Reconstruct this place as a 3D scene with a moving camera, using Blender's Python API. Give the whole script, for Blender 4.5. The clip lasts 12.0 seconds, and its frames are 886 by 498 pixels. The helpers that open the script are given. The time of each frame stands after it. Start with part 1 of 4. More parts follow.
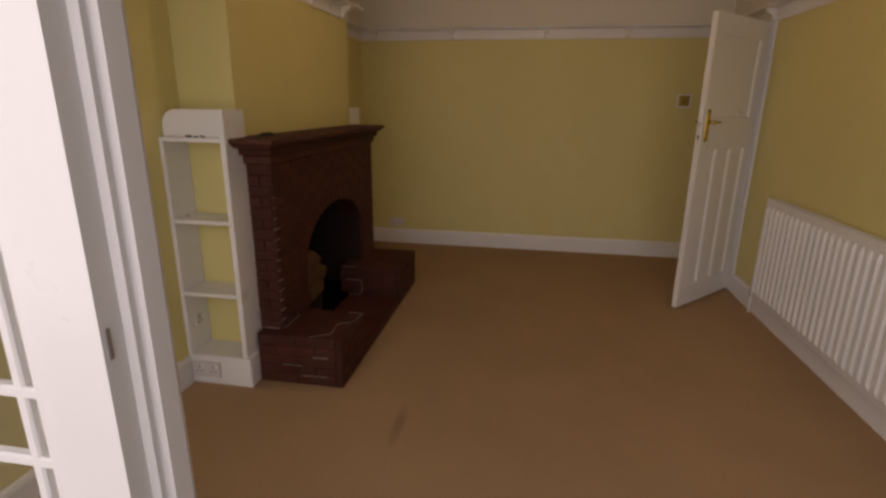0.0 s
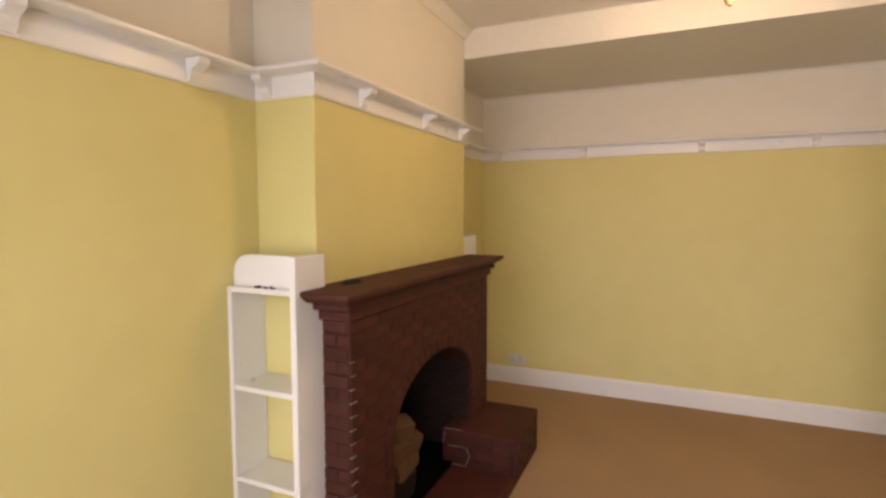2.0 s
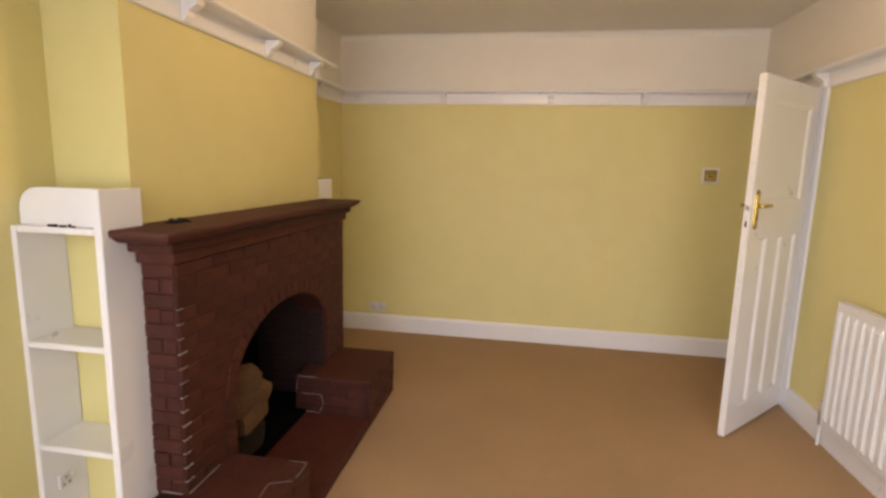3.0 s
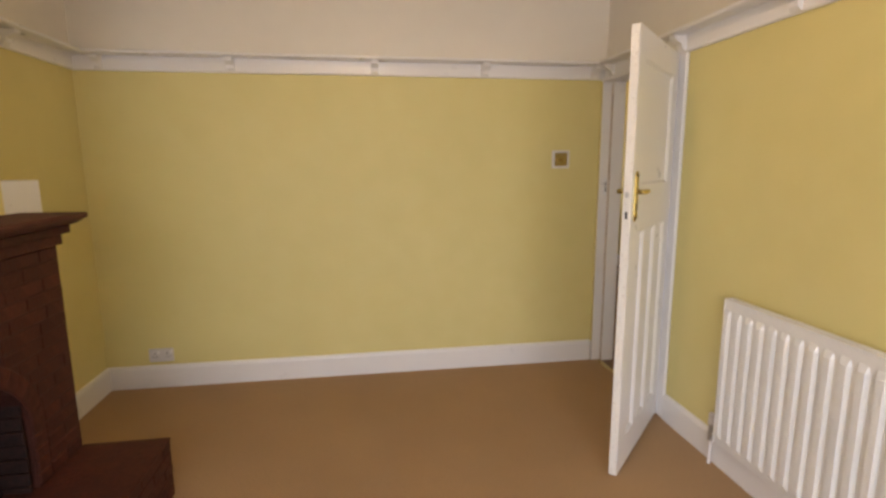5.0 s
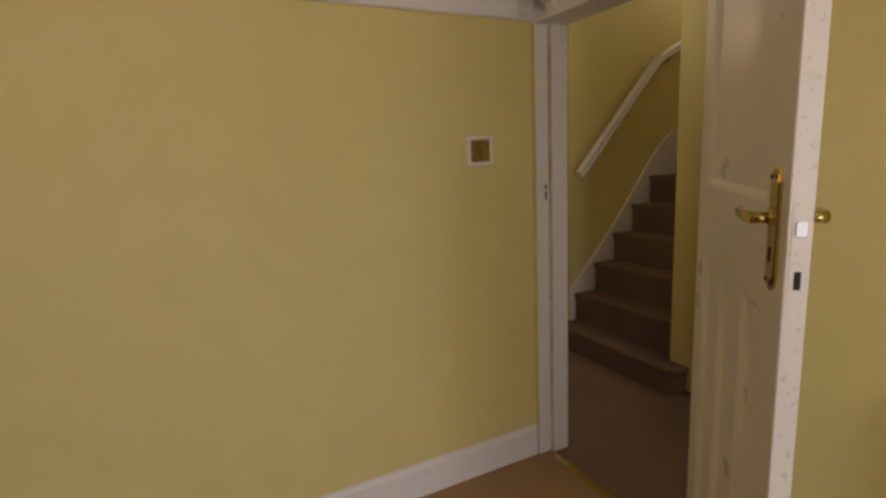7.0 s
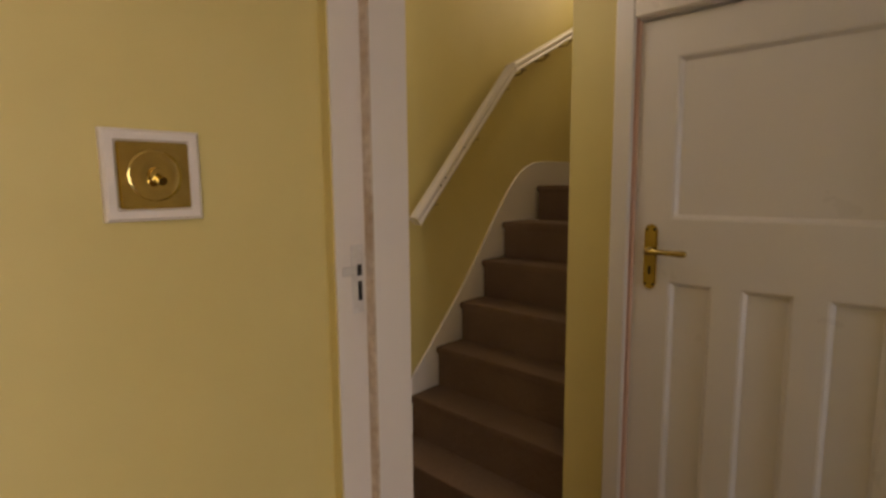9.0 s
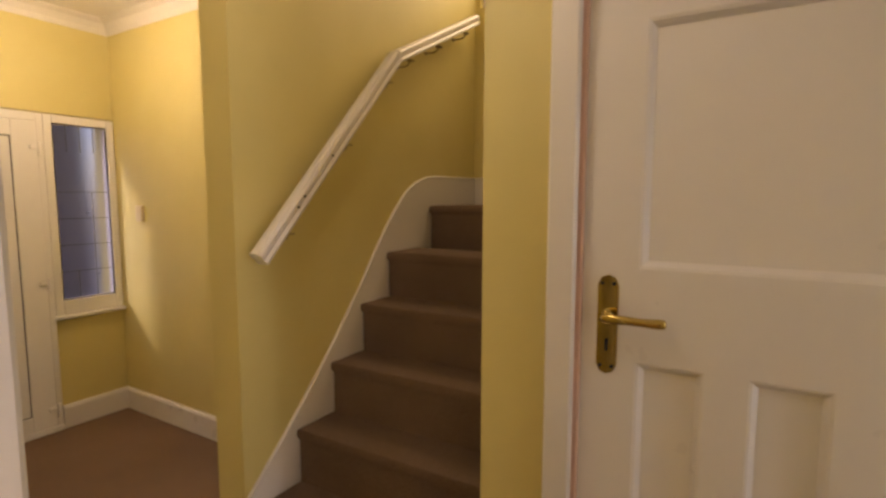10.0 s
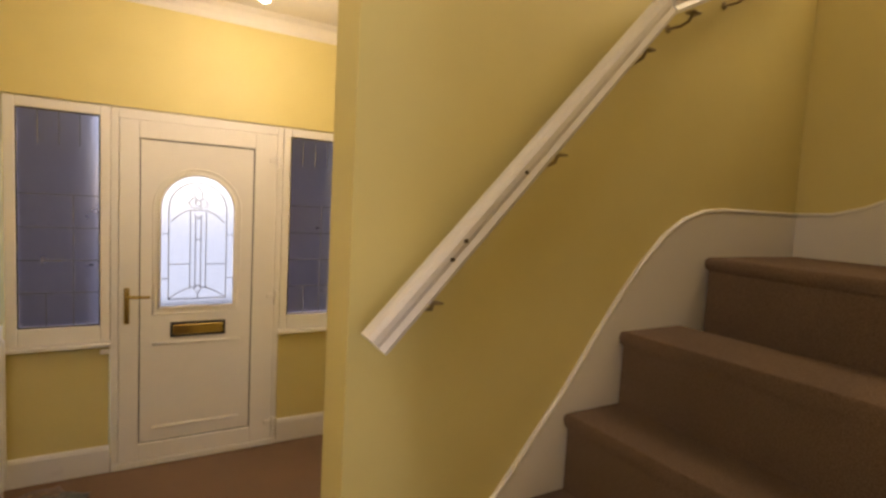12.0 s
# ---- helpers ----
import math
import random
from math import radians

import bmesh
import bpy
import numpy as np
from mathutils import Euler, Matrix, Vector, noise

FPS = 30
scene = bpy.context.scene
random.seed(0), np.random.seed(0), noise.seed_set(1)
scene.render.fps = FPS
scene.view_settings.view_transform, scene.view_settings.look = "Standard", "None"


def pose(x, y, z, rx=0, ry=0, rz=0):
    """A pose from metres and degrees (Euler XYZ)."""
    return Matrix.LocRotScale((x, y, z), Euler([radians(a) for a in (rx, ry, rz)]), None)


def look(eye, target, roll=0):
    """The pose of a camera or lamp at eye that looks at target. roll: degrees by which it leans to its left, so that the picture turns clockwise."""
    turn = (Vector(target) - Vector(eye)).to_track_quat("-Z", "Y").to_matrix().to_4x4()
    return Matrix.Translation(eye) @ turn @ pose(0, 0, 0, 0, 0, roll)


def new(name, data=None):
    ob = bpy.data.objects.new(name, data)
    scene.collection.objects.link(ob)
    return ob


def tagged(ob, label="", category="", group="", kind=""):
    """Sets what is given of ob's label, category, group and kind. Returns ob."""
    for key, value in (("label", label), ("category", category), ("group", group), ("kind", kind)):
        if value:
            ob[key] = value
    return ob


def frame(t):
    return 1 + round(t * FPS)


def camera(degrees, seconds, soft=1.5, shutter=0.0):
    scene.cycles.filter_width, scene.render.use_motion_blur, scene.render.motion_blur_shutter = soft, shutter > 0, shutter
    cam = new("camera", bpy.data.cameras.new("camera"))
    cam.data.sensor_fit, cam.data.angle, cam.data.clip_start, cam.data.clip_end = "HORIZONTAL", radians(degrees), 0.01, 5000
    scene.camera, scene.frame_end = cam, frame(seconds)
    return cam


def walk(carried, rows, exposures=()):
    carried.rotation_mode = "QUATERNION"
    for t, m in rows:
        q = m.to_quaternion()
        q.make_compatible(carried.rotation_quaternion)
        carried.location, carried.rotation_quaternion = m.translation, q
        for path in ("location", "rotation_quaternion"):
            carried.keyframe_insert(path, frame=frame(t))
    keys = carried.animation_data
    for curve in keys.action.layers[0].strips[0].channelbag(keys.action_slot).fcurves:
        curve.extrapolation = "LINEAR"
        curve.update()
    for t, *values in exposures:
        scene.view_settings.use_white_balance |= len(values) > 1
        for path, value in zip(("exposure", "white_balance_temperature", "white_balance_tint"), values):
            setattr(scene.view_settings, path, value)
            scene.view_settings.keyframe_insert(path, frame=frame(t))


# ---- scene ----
cam = camera(82.0, 12.0, soft=2.8)

PATH = [
    (0, (-1.622, -4.948, 1.379), (-1.944, -3.051, 0.831), 0.6),
    (0.5, (-1.654, -4.601, 1.366), (-2.216, -2.746, 0.87), 1.8),
    (1, (-1.687, -4.391, 1.391), (-2.392, -2.603, 0.84), 1.4),
    (1.5, (-1.762, -4.296, 1.471), (-2.525, -2.466, 1.206), 0.0),
    (2, (-1.749, -4.281, 1.501), (-2.562, -2.459, 1.358), -0.1),
    (2.5, (-1.722, -4.244, 1.457), (-2.404, -2.388, 1.156), 1.6),
    (3, (-1.68, -4.204, 1.438), (-2.003, -2.256, 1.121), 1.5),
    (3.5, (-1.624, -4.147, 1.429), (-1.648, -2.172, 1.114), 0.6),
    (3.7, (-1.616, -4.079, 1.414), (-1.606, -2.109, 1.067), 0.5),
    (5.3, (-1.635, -3.076, 1.397), (-1.282, -1.135, 1.067), -0.3),
    (5.5, (-1.607, -2.905, 1.381), (-1.232, -0.969, 1.047), -0.2),
    (6, (-1.546, -2.542, 1.398), (-1.194, -0.6, 1.073), 0.6),
    (6.5, (-1.5, -2.146, 1.398), (-0.861, -0.275, 1.097), 0.4),
    (6.7, (-1.478, -2.008, 1.407), (-0.727, -0.183, 1.083), -0.9),
    (8.3, (-0.966, -1.028, 1.391), (0.397, 0.39, 1.028), -1.5),
    (8.5, (-0.867, -0.934, 1.382), (0.556, 0.424, 1.017), -0.1),
    (9, (-0.565, -0.752, 1.409), (0.879, 0.61, 1.161), -0.5),
    (9.5, (-0.267, -0.579, 1.395), (1.37, 0.549, 1.175), 1.0),
    (10, (-0.014, -0.367, 1.44), (1.695, 0.652, 1.242), 0.1),
    (10.5, (0.245, -0.217, 1.454), (1.795, 1.037, 1.302), -0.8),
    (11, (0.448, -0.098, 1.469), (1.757, 1.407, 1.325), 0.6),
    (11.5, (0.652, 0.014, 1.498), (1.92, 1.556, 1.38), 1.5),
    (12, (0.714, 0.09, 1.511), (1.715, 1.814, 1.351), 3.1),
]
EXPOSURES = [(0, -1.55, 7500, 23), (0.5, -0.95, 7500, 23), (1.0, -0.35, 7200, 21), (1.6, -0.05, 7000, 20), (2.5, 0.0, 6700, 18), (3.5, 0.1, 6600, 17), (5.5, -0.15, 6500, 15), (6.0, -0.45, 6600, 17), (6.5, -0.7, 6800, 18),
             (8.5, -0.45, 6700, 20), (9.0, -0.25, 7100, 22), (9.5, 0.2, 7300, 24), (10.0, 0.5, 7400, 25), (10.5, 0.65, 7100, 23), (11.0, 0.7, 6800, 22), (11.5, 0.5, 6700, 22), (12.0, 0.75, 6700, 22)]
walk(cam, [(t, look(eye, target, roll)) for t, eye, target, roll in PATH], EXPOSURES)

# ---- world and light ----
world = bpy.data.worlds.new("world")
scene.world = world
world.use_nodes = True
wt = world.node_tree
sky = wt.nodes.new("ShaderNodeTexSky")
sky.sky_type = "NISHITA"
sky.sun_disc = False
sky.sun_elevation, sky.sun_rotation = radians(38), radians(320)
wt.links.new(sky.outputs[0], wt.nodes["Background"].inputs[0])
wt.nodes["Background"].inputs[1].default_value = 0.15

sun = new("sun", bpy.data.lights.new("sun", "SUN"))
sun.data.energy, sun.data.angle, sun.data.color = 1.2, radians(12), (1.0, 0.97, 0.93)
sun.matrix_world = look((0, 0, 8), (5.5, -6.5, 1.4))


def area(name, eye, target, sx, sy, watts, colour):
    ob = new(name, bpy.data.lights.new(name, "AREA"))
    ob.data.shape, ob.data.size, ob.data.size_y = "RECTANGLE", sx, sy
    ob.data.energy, ob.data.color = watts, colour
    ob.matrix_world = look(eye, target)
    return ob


# daylight outside the garden doorway and at the front door's glass
area("garden_daylight", (-2.8, -6.2, 1.85), (-1.4, 0, 1.1), 5.5, 3.5, 290, (0.94, 0.955, 1.0))
area("porch_daylight", (0.96, 3.75, 1.40), (0.98, 0, 1.0), 0.9, 1.2, 1.5, (0.84, 0.91, 1.0))
# fill light for the hall, set in an added, unseen glazed door
area("hall_end_fill", (0.55, -2.17, 1.25), (0.8, 1.0, 1.2), 0.62, 1.4, 3.0, (0.96, 0.97, 1.0))
# lamps of the living room and the entrance, and a hall fill lamp
chandelier_light = new("chandelier_light", bpy.data.lights.new("chandelier_light", "POINT"))
chandelier_light.data.energy, chandelier_light.data.color, chandelier_light.data.shadow_soft_size = 24, (1.0, 0.73, 0.45), 0.07
chandelier_light.location = (-1.585, -2.08, 2.47)
# unseen hall lamp, added to brighten the stair wall and steps
hall_fill_light = new("hall_fill_light", bpy.data.lights.new("hall_fill_light", "POINT"))
hall_fill_light.data.energy, hall_fill_light.data.color, hall_fill_light.data.shadow_soft_size = 4.6, (1.0, 0.93, 0.88), 0.15
hall_fill_light.location = (0.42, 0.45, 2.24)
bulb_light = new("bulb_light", bpy.data.lights.new("bulb_light", "POINT"))
bulb_light.data.energy, bulb_light.data.color, bulb_light.data.shadow_soft_size = 10.0, (1.0, 0.82, 0.58), 0.05
bulb_light.location = (1.14, 2.47, 2.28)
# warm fill lamp over the stairs, set in an added, unseen landing window
area("stair_fill", (2.755, 0.62, 3.02), (1.2, 0.66, 2.1), 0.7, 0.85, 8, (1.0, 0.80, 0.46))


# ---- materials ----
def mat(name, base, rough=0.5, metal=0.0, big=(1.2, 0.10), fine=(60, 0.06), bump=(0, 0), tint=None, piece=0.0, sharp=(0.35, 0.7)):
    m = bpy.data.materials.new(name)
    m.use_nodes = True
    nt = m.node_tree
    n, ln = nt.nodes, nt.links
    b = n["Principled BSDF"]
    b.inputs["Roughness"].default_value, b.inputs["Metallic"].default_value = rough, metal
    b.inputs["Specular IOR Level"].default_value = 0.3 if rough > 0.45 else 0.5
    co = n.new("ShaderNodeTexCoord").outputs["Object"]

    def noise_at(scale, detail=4.0):
        nz = n.new("ShaderNodeTexNoise")
        nz.inputs["Scale"].default_value, nz.inputs["Detail"].default_value = scale, detail
        ln.new(co, nz.inputs["Vector"])
        return nz.outputs["Fac"]

    dark = tuple(c * 0.55 for c in base) if tint is None else tint
    colour = None
    for scale, amount in (big, fine):
        if not amount:
            continue
        ramp = n.new("ShaderNodeMapRange")
        ramp.inputs["From Min"].default_value, ramp.inputs["From Max"].default_value = sharp
        ramp.inputs["To Max"].default_value = amount * 2
        ln.new(noise_at(scale), ramp.inputs["Value"])
        mix = n.new("ShaderNodeMix")
        mix.data_type = "RGBA"
        ln.new(ramp.outputs[0], mix.inputs["Factor"])
        if colour is None:
            mix.inputs["A"].default_value = (*base, 1)
        else:
            ln.new(colour, mix.inputs["A"])
        mix.inputs["B"].default_value = (*dark, 1)
        colour = mix.outputs["Result"]
    if piece:
        info = n.new("ShaderNodeObjectInfo")
        hsv = n.new("ShaderNodeHueSaturation")
        rng = n.new("ShaderNodeMapRange")
        rng.inputs["To Min"].default_value, rng.inputs["To Max"].default_value = 1 - piece, 1 + piece
        ln.new(info.outputs["Random"], rng.inputs["Value"])
        ln.new(rng.outputs[0], hsv.inputs["Value"])
        ln.new(colour, hsv.inputs["Color"])
        colour = hsv.outputs[0]
    if colour is None:
        b.inputs["Base Color"].default_value = (*base, 1)
    else:
        ln.new(colour, b.inputs["Base Color"])
    if rough < 0.9:
        rr = n.new("ShaderNodeMapRange")
        rr.inputs["To Min"].default_value, rr.inputs["To Max"].default_value = rough * 0.93, min(1, rough * 1.08)
        ln.new(noise_at(7.0), rr.inputs["Value"])
        ln.new(rr.outputs[0], b.inputs["Roughness"])
    if bump[0]:
        bp = n.new("ShaderNodeBump")
        bp.inputs["Strength"].default_value, bp.inputs["Distance"].default_value = bump[1], 0.004
        ln.new(noise_at(bump[0], 3.0), bp.inputs["Height"])
        ln.new(bp.outputs[0], b.inputs["Normal"])
    return m


YELLOW = mat("yellow_emulsion", (0.705, 0.613, 0.272), 0.5, big=(0.9, 0.16), fine=(7, 0.07), bump=(45, 0.09), tint=(0.59, 0.50, 0.18))
CREAM = mat("cream_emulsion", (0.78, 0.72, 0.62), 0.7, big=(0.8, 0.10), fine=(9, 0.05), bump=(70, 0.2), tint=(0.60, 0.54, 0.45))
CEIL = mat("ceiling_white", (0.80, 0.76, 0.68), 0.8, big=(0.7, 0.08), fine=(30, 0.04), bump=(60, 0.2))
WHITE = mat("white_gloss_paint", (0.80, 0.775, 0.76), 0.28, big=(1.5, 0.05), fine=(60, 0.015), bump=(25, 0.06), tint=(0.64, 0.60, 0.53))
WORN = mat("chipped_gloss_paint", (0.76, 0.73, 0.68), 0.35, big=(14.0, 0.05), fine=(80, 0.16), bump=(40, 0.2), tint=(0.34, 0.27, 0.20), sharp=(0.60, 0.66))
UPVC = mat("white_plastic", (0.82, 0.80, 0.76), 0.3, big=(1.5, 0.03), fine=(20, 0.02))
SALMON = mat("salmon_lamplit_paint", (0.76, 0.50, 0.38), 0.45, big=(3, 0.08), fine=(40, 0.06))
CARPET = mat("tan_carpet", (0.47, 0.30, 0.155), 0.95, big=(1.4, 0.14), fine=(160, 0.25), bump=(300, 1.0), tint=(0.25, 0.155, 0.09))
STAIRC = mat("taupe_carpet", (0.24, 0.165, 0.122), 0.95, big=(3.0, 0.14), fine=(300, 0.30), bump=(420, 1.0), tint=(0.07, 0.046, 0.033))
HALLC = mat("brown_hall_carpet", (0.30, 0.195, 0.13), 0.95, big=(2.0, 0.14), fine=(280, 0.28), bump=(420, 1.0), tint=(0.11, 0.07, 0.045))
BRICK = mat("oxide_red_brick", (0.080, 0.018, 0.0085), 0.7, big=(9, 0.20), fine=(70, 0.22), bump=(55, 0.6), tint=(0.022, 0.006, 0.005), piece=0.18)
MORTAR = mat("painted_mortar", (0.062, 0.014, 0.007), 0.7, big=(8, 0.2), fine=(90, 0.25), bump=(120, 0.7), tint=(0.014, 0.005, 0.004))
CHALK = mat("lime_mortar_and_glint", (0.34, 0.30, 0.27), 0.8, big=(20, 0.2), fine=(150, 0.25), bump=(150, 0.6))
MANTEL = mat("mantel_paint", (0.085, 0.024, 0.014), 0.7, big=(7, 0.2), fine=(60, 0.2), bump=(50, 0.5), tint=(0.05, 0.016, 0.010))
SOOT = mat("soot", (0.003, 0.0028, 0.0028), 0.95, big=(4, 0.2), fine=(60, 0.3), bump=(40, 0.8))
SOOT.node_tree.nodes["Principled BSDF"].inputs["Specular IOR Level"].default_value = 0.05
CHEEK = mat("sooty_brick", (0.034, 0.012, 0.009), 0.8, big=(7, 0.3), fine=(60, 0.3), bump=(40, 0.8), tint=(0.006, 0.004, 0.004))
CHAR = mat("charred_wood", (0.02, 0.014, 0.010), 0.85, big=(12, 0.3), fine=(70, 0.3), bump=(50, 0.8))
LOG = mat("split_log", (0.115, 0.056, 0.023), 0.75, big=(12, 0.25), fine=(80, 0.25), bump=(60, 0.6), tint=(0.12, 0.06, 0.025))
BARK = mat("bark", (0.07, 0.045, 0.03), 0.9, big=(15, 0.3), fine=(90, 0.3), bump=(70, 1.0))
BRASS = mat("polished_brass", (0.62, 0.48, 0.17), 0.13, 1.0, big=(12, 0.12), fine=(80, 0.08), tint=(0.25, 0.15, 0.04))
STEEL = mat("zinc_steel", (0.55, 0.54, 0.52), 0.35, 1.0, big=(20, 0.15), fine=(90, 0.1))
BRACKET = mat("dull_bracket_metal", (0.36, 0.28, 0.15), 0.5, 0.1, big=(20, 0.2), fine=(90, 0.1))
PLATE = mat("bright_zinc", (0.80, 0.80, 0.82), 0.3, 0.5, big=(25, 0.15), fine=(90, 0.1), tint=(0.45, 0.43, 0.42))
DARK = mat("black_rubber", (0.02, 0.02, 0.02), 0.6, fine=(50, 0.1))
SOCKET = mat("aged_socket_plastic", (0.66, 0.62, 0.60), 0.35, big=(10, 0.06), fine=(60, 0.03))
BEIGE = mat("beige_plastic", (0.72, 0.60, 0.36), 0.4, big=(10, 0.05), fine=(60, 0.03))
RADW = mat("radiator_enamel", (0.80, 0.79, 0.77), 0.3, big=(2, 0.05), fine=(40, 0.04), bump=(30, 0.05))
TAN = mat("worn_tan_paint", (0.72, 0.65, 0.56), 0.5, big=(9, 0.3), fine=(60, 0.25), bump=(50, 0.4), tint=(0.36, 0.25, 0.16))
LEAD = mat("lead_strip", (0.26, 0.26, 0.28), 0.5, 0.3, big=(30, 0.15), fine=(90, 0.1))
PAVE = mat("garden_paving", (0.32, 0.30, 0.27), 0.85, big=(1.5, 0.2), fine=(60, 0.2), bump=(60, 0.8))
PORCH = mat("porch_brick", (0.28, 0.25, 0.27), 0.8, big=(3, 0.25), fine=(40, 0.2), bump=(40, 0.8), piece=0.25)
HEDGE = mat("garden_lawn", (0.07, 0.11, 0.035), 0.9, big=(2, 0.3), fine=(80, 0.3), bump=(60, 1.0))
PAPER = mat("leaflet_paper", (0.55, 0.42, 0.34), 0.5, big=(18, 0.35), fine=(60, 0.2), tint=(0.10, 0.10, 0.16))
PAPERB = mat("leaflet_paper_dark", (0.06, 0.07, 0.09), 0.4, big=(14, 0.35), fine=(60, 0.2), tint=(0.5, 0.5, 0.52))



def stain(m, x, y, sx, sy, strength, dark):
    """A spilt streak on the carpet, centred at x, y."""
    nt = m.node_tree
    n, ln = nt.nodes, nt.links
    b = n["Principled BSDF"]
    src = b.inputs["Base Color"].links[0].from_socket
    mp = n.new("ShaderNodeMapping")
    mp.inputs["Location"].default_value = (-x / sx, -y / sy, 0)
    mp.inputs["Scale"].default_value = (1 / sx, 1 / sy, 0)
    nz = n.new("ShaderNodeTexNoise")
    nz.inputs["Scale"].default_value = 14
    co = n.new("ShaderNodeTexCoord").outputs["Object"]
    ln.new(co, mp.inputs["Vector"])
    ln.new(co, nz.inputs["Vector"])
    add = n.new("ShaderNodeVectorMath")
    add.operation = "ADD"
    ln.new(mp.outputs[0], add.inputs[0])
    ln.new(nz.outputs["Color"], add.inputs[1])
    sub = n.new("ShaderNodeVectorMath")
    sub.operation = "SUBTRACT"
    ln.new(add.outputs[0], sub.inputs[0])
    sub.inputs[1].default_value = (0.5, 0.5, 0.5)
    mul = n.new("ShaderNodeVectorMath")
    mul.operation = "MULTIPLY"
    ln.new(sub.outputs[0], mul.inputs[0])
    mul.inputs[1].default_value = (1, 1, 0)
    le = n.new("ShaderNodeVectorMath")
    le.operation = "LENGTH"
    ln.new(mul.outputs[0], le.inputs[0])
    mr = n.new("ShaderNodeMapRange")
    mr.inputs["From Min"].default_value, mr.inputs["From Max"].default_value = 0.3, 1.1
    mr.inputs["To Min"].default_value, mr.inputs["To Max"].default_value = strength, 0.0
    ln.new(le.outputs["Value"], mr.inputs["Value"])
    mix = n.new("ShaderNodeMix")
    mix.data_type = "RGBA"
    ln.new(mr.outputs[0], mix.inputs["Factor"])
    ln.new(src, mix.inputs["A"])
    mix.inputs["B"].default_value = (*dark, 1)
    ln.new(mix.outputs["Result"], b.inputs["Base Color"])


stain(CARPET, -2.14, -3.03, 0.03, 0.16, 0.4, (0.10, 0.06, 0.04))
stain(CARPET, -2.25, -3.55, 0.10, 0.05, 0.3, (0.11, 0.07, 0.045))
stain(CARPET, -1.3, -2.2, 0.5, 0.9, 0.16, (0.20, 0.13, 0.085))


def glass(name, colour, rough, bump):
    m = mat(name, colour, rough, big=(1, 0), fine=(1, 0), bump=bump)
    b = m.node_tree.nodes["Principled BSDF"]
    b.inputs["Transmission Weight"].default_value = 1.0
    b.inputs["IOR"].default_value = 1.35
    return m


CLEAR = glass("clear_glass", (0.96, 0.98, 0.97), 0.02, (0, 0))
FROST = glass("frosted_glass", (0.74, 0.78, 0.86), 0.26, (40, 0.4))
BEVELG = glass("bevelled_glass", (0.97, 0.98, 1.0), 0.08, (20, 0.2))
OBSCURE = glass("obscure_glass", (0.52, 0.52, 0.70), 0.28, (14, 0.35))

BULB = bpy.data.materials.new("lit_bulb")
BULB.use_nodes = True
BULB.node_tree.nodes["Principled BSDF"].inputs["Emission Color"].default_value = (1.0, 0.86, 0.62, 1)
BULB.node_tree.nodes["Principled BSDF"].inputs["Emission Strength"].default_value = 25


# ---- mesh helpers ----
def box(bm, x0, x1, y0, y1, z0, z1, bev=0.0, segs=1):
    r = bmesh.ops.create_cube(bm, size=1)
    for v in r["verts"]:
        v.co = Vector((x0 + (x1 - x0) * (v.co.x + 0.5), y0 + (y1 - y0) * (v.co.y + 0.5), z0 + (z1 - z0) * (v.co.z + 0.5)))
    if bev:
        edges = list({e for v in r["verts"] for e in v.link_edges})
        bmesh.ops.bevel(bm, geom=edges, offset=bev, segments=segs, profile=0.6, affect="EDGES")
    return bm


def boxes(*rows, bev=0.0, segs=1):
    bm = bmesh.new()
    for r in rows:
        box(bm, *r, bev=bev, segs=segs)
    return bm


def tube(bm, p, q, r0, r1=None, segs=12):
    p, q = Vector(p), Vector(q)
    m = Matrix.Translation((p + q) / 2) @ (q - p).to_track_quat("Z", "Y").to_matrix().to_4x4()
    bmesh.ops.create_cone(bm, cap_ends=True, segments=segs, radius1=r0, radius2=r0 if r1 is None else r1, depth=(q - p).length, matrix=m)
    return bm


def tubes(*rows, segs=12):
    bm = bmesh.new()
    for p, q, *r in rows:
        tube(bm, p, q, *r, segs=segs)
    return bm


def loft(bm, rings, closed=True, caps=True):
    """Skins a list of rings of points."""
    vs = [[bm.verts.new(p) for p in ring] for ring in rings]
    k = len(vs[0])
    for a, b in zip(vs, vs[1:]):
        for i in range(k if closed else k - 1):
            bm.faces.new((a[i], a[(i + 1) % k], b[(i + 1) % k], b[i]))
    if caps and closed:
        bm.faces.new(vs[0][::-1])
        bm.faces.new(vs[-1])
    return bm


def bead(bm, pts, radii, segs=8):
    """One unbroken round bar along a path, mitred at its bends; closed when the path ends where it starts."""
    pts = [Vector(p) for p in pts]
    ends = (pts[0] - pts[-1]).length < 1e-6
    n = len(pts)
    ds = [(b - a).normalized() for a, b in zip(pts, pts[1:])]
    flat = Vector((0, 0, 0))
    for a, b in zip(ds, ds[1:]):
        flat += a.cross(b)
    ref = flat.normalized() if flat.length > 1e-4 else ds[0].orthogonal().normalized()
    rings = []
    for i, p in enumerate(pts):
        a, b = ds[max(i - 1, 0)], ds[min(i, n - 2)]
        if ends and i in (0, n - 1):
            a, b = ds[-1], ds[0]
        d = (a + b).normalized() if (a + b).length > 1e-4 else b
        u = (ref - d * ref.dot(d)).normalized()
        v = d.cross(u)
        wide = 1 / max(0.5, d.dot(b))
        r = radii[i] if isinstance(radii, (list, tuple)) else radii
        rings.append([p + u * r * math.cos(k * math.tau / segs) + v * r * wide * math.sin(k * math.tau / segs) for k in range(segs)])
    return loft(bm, rings)


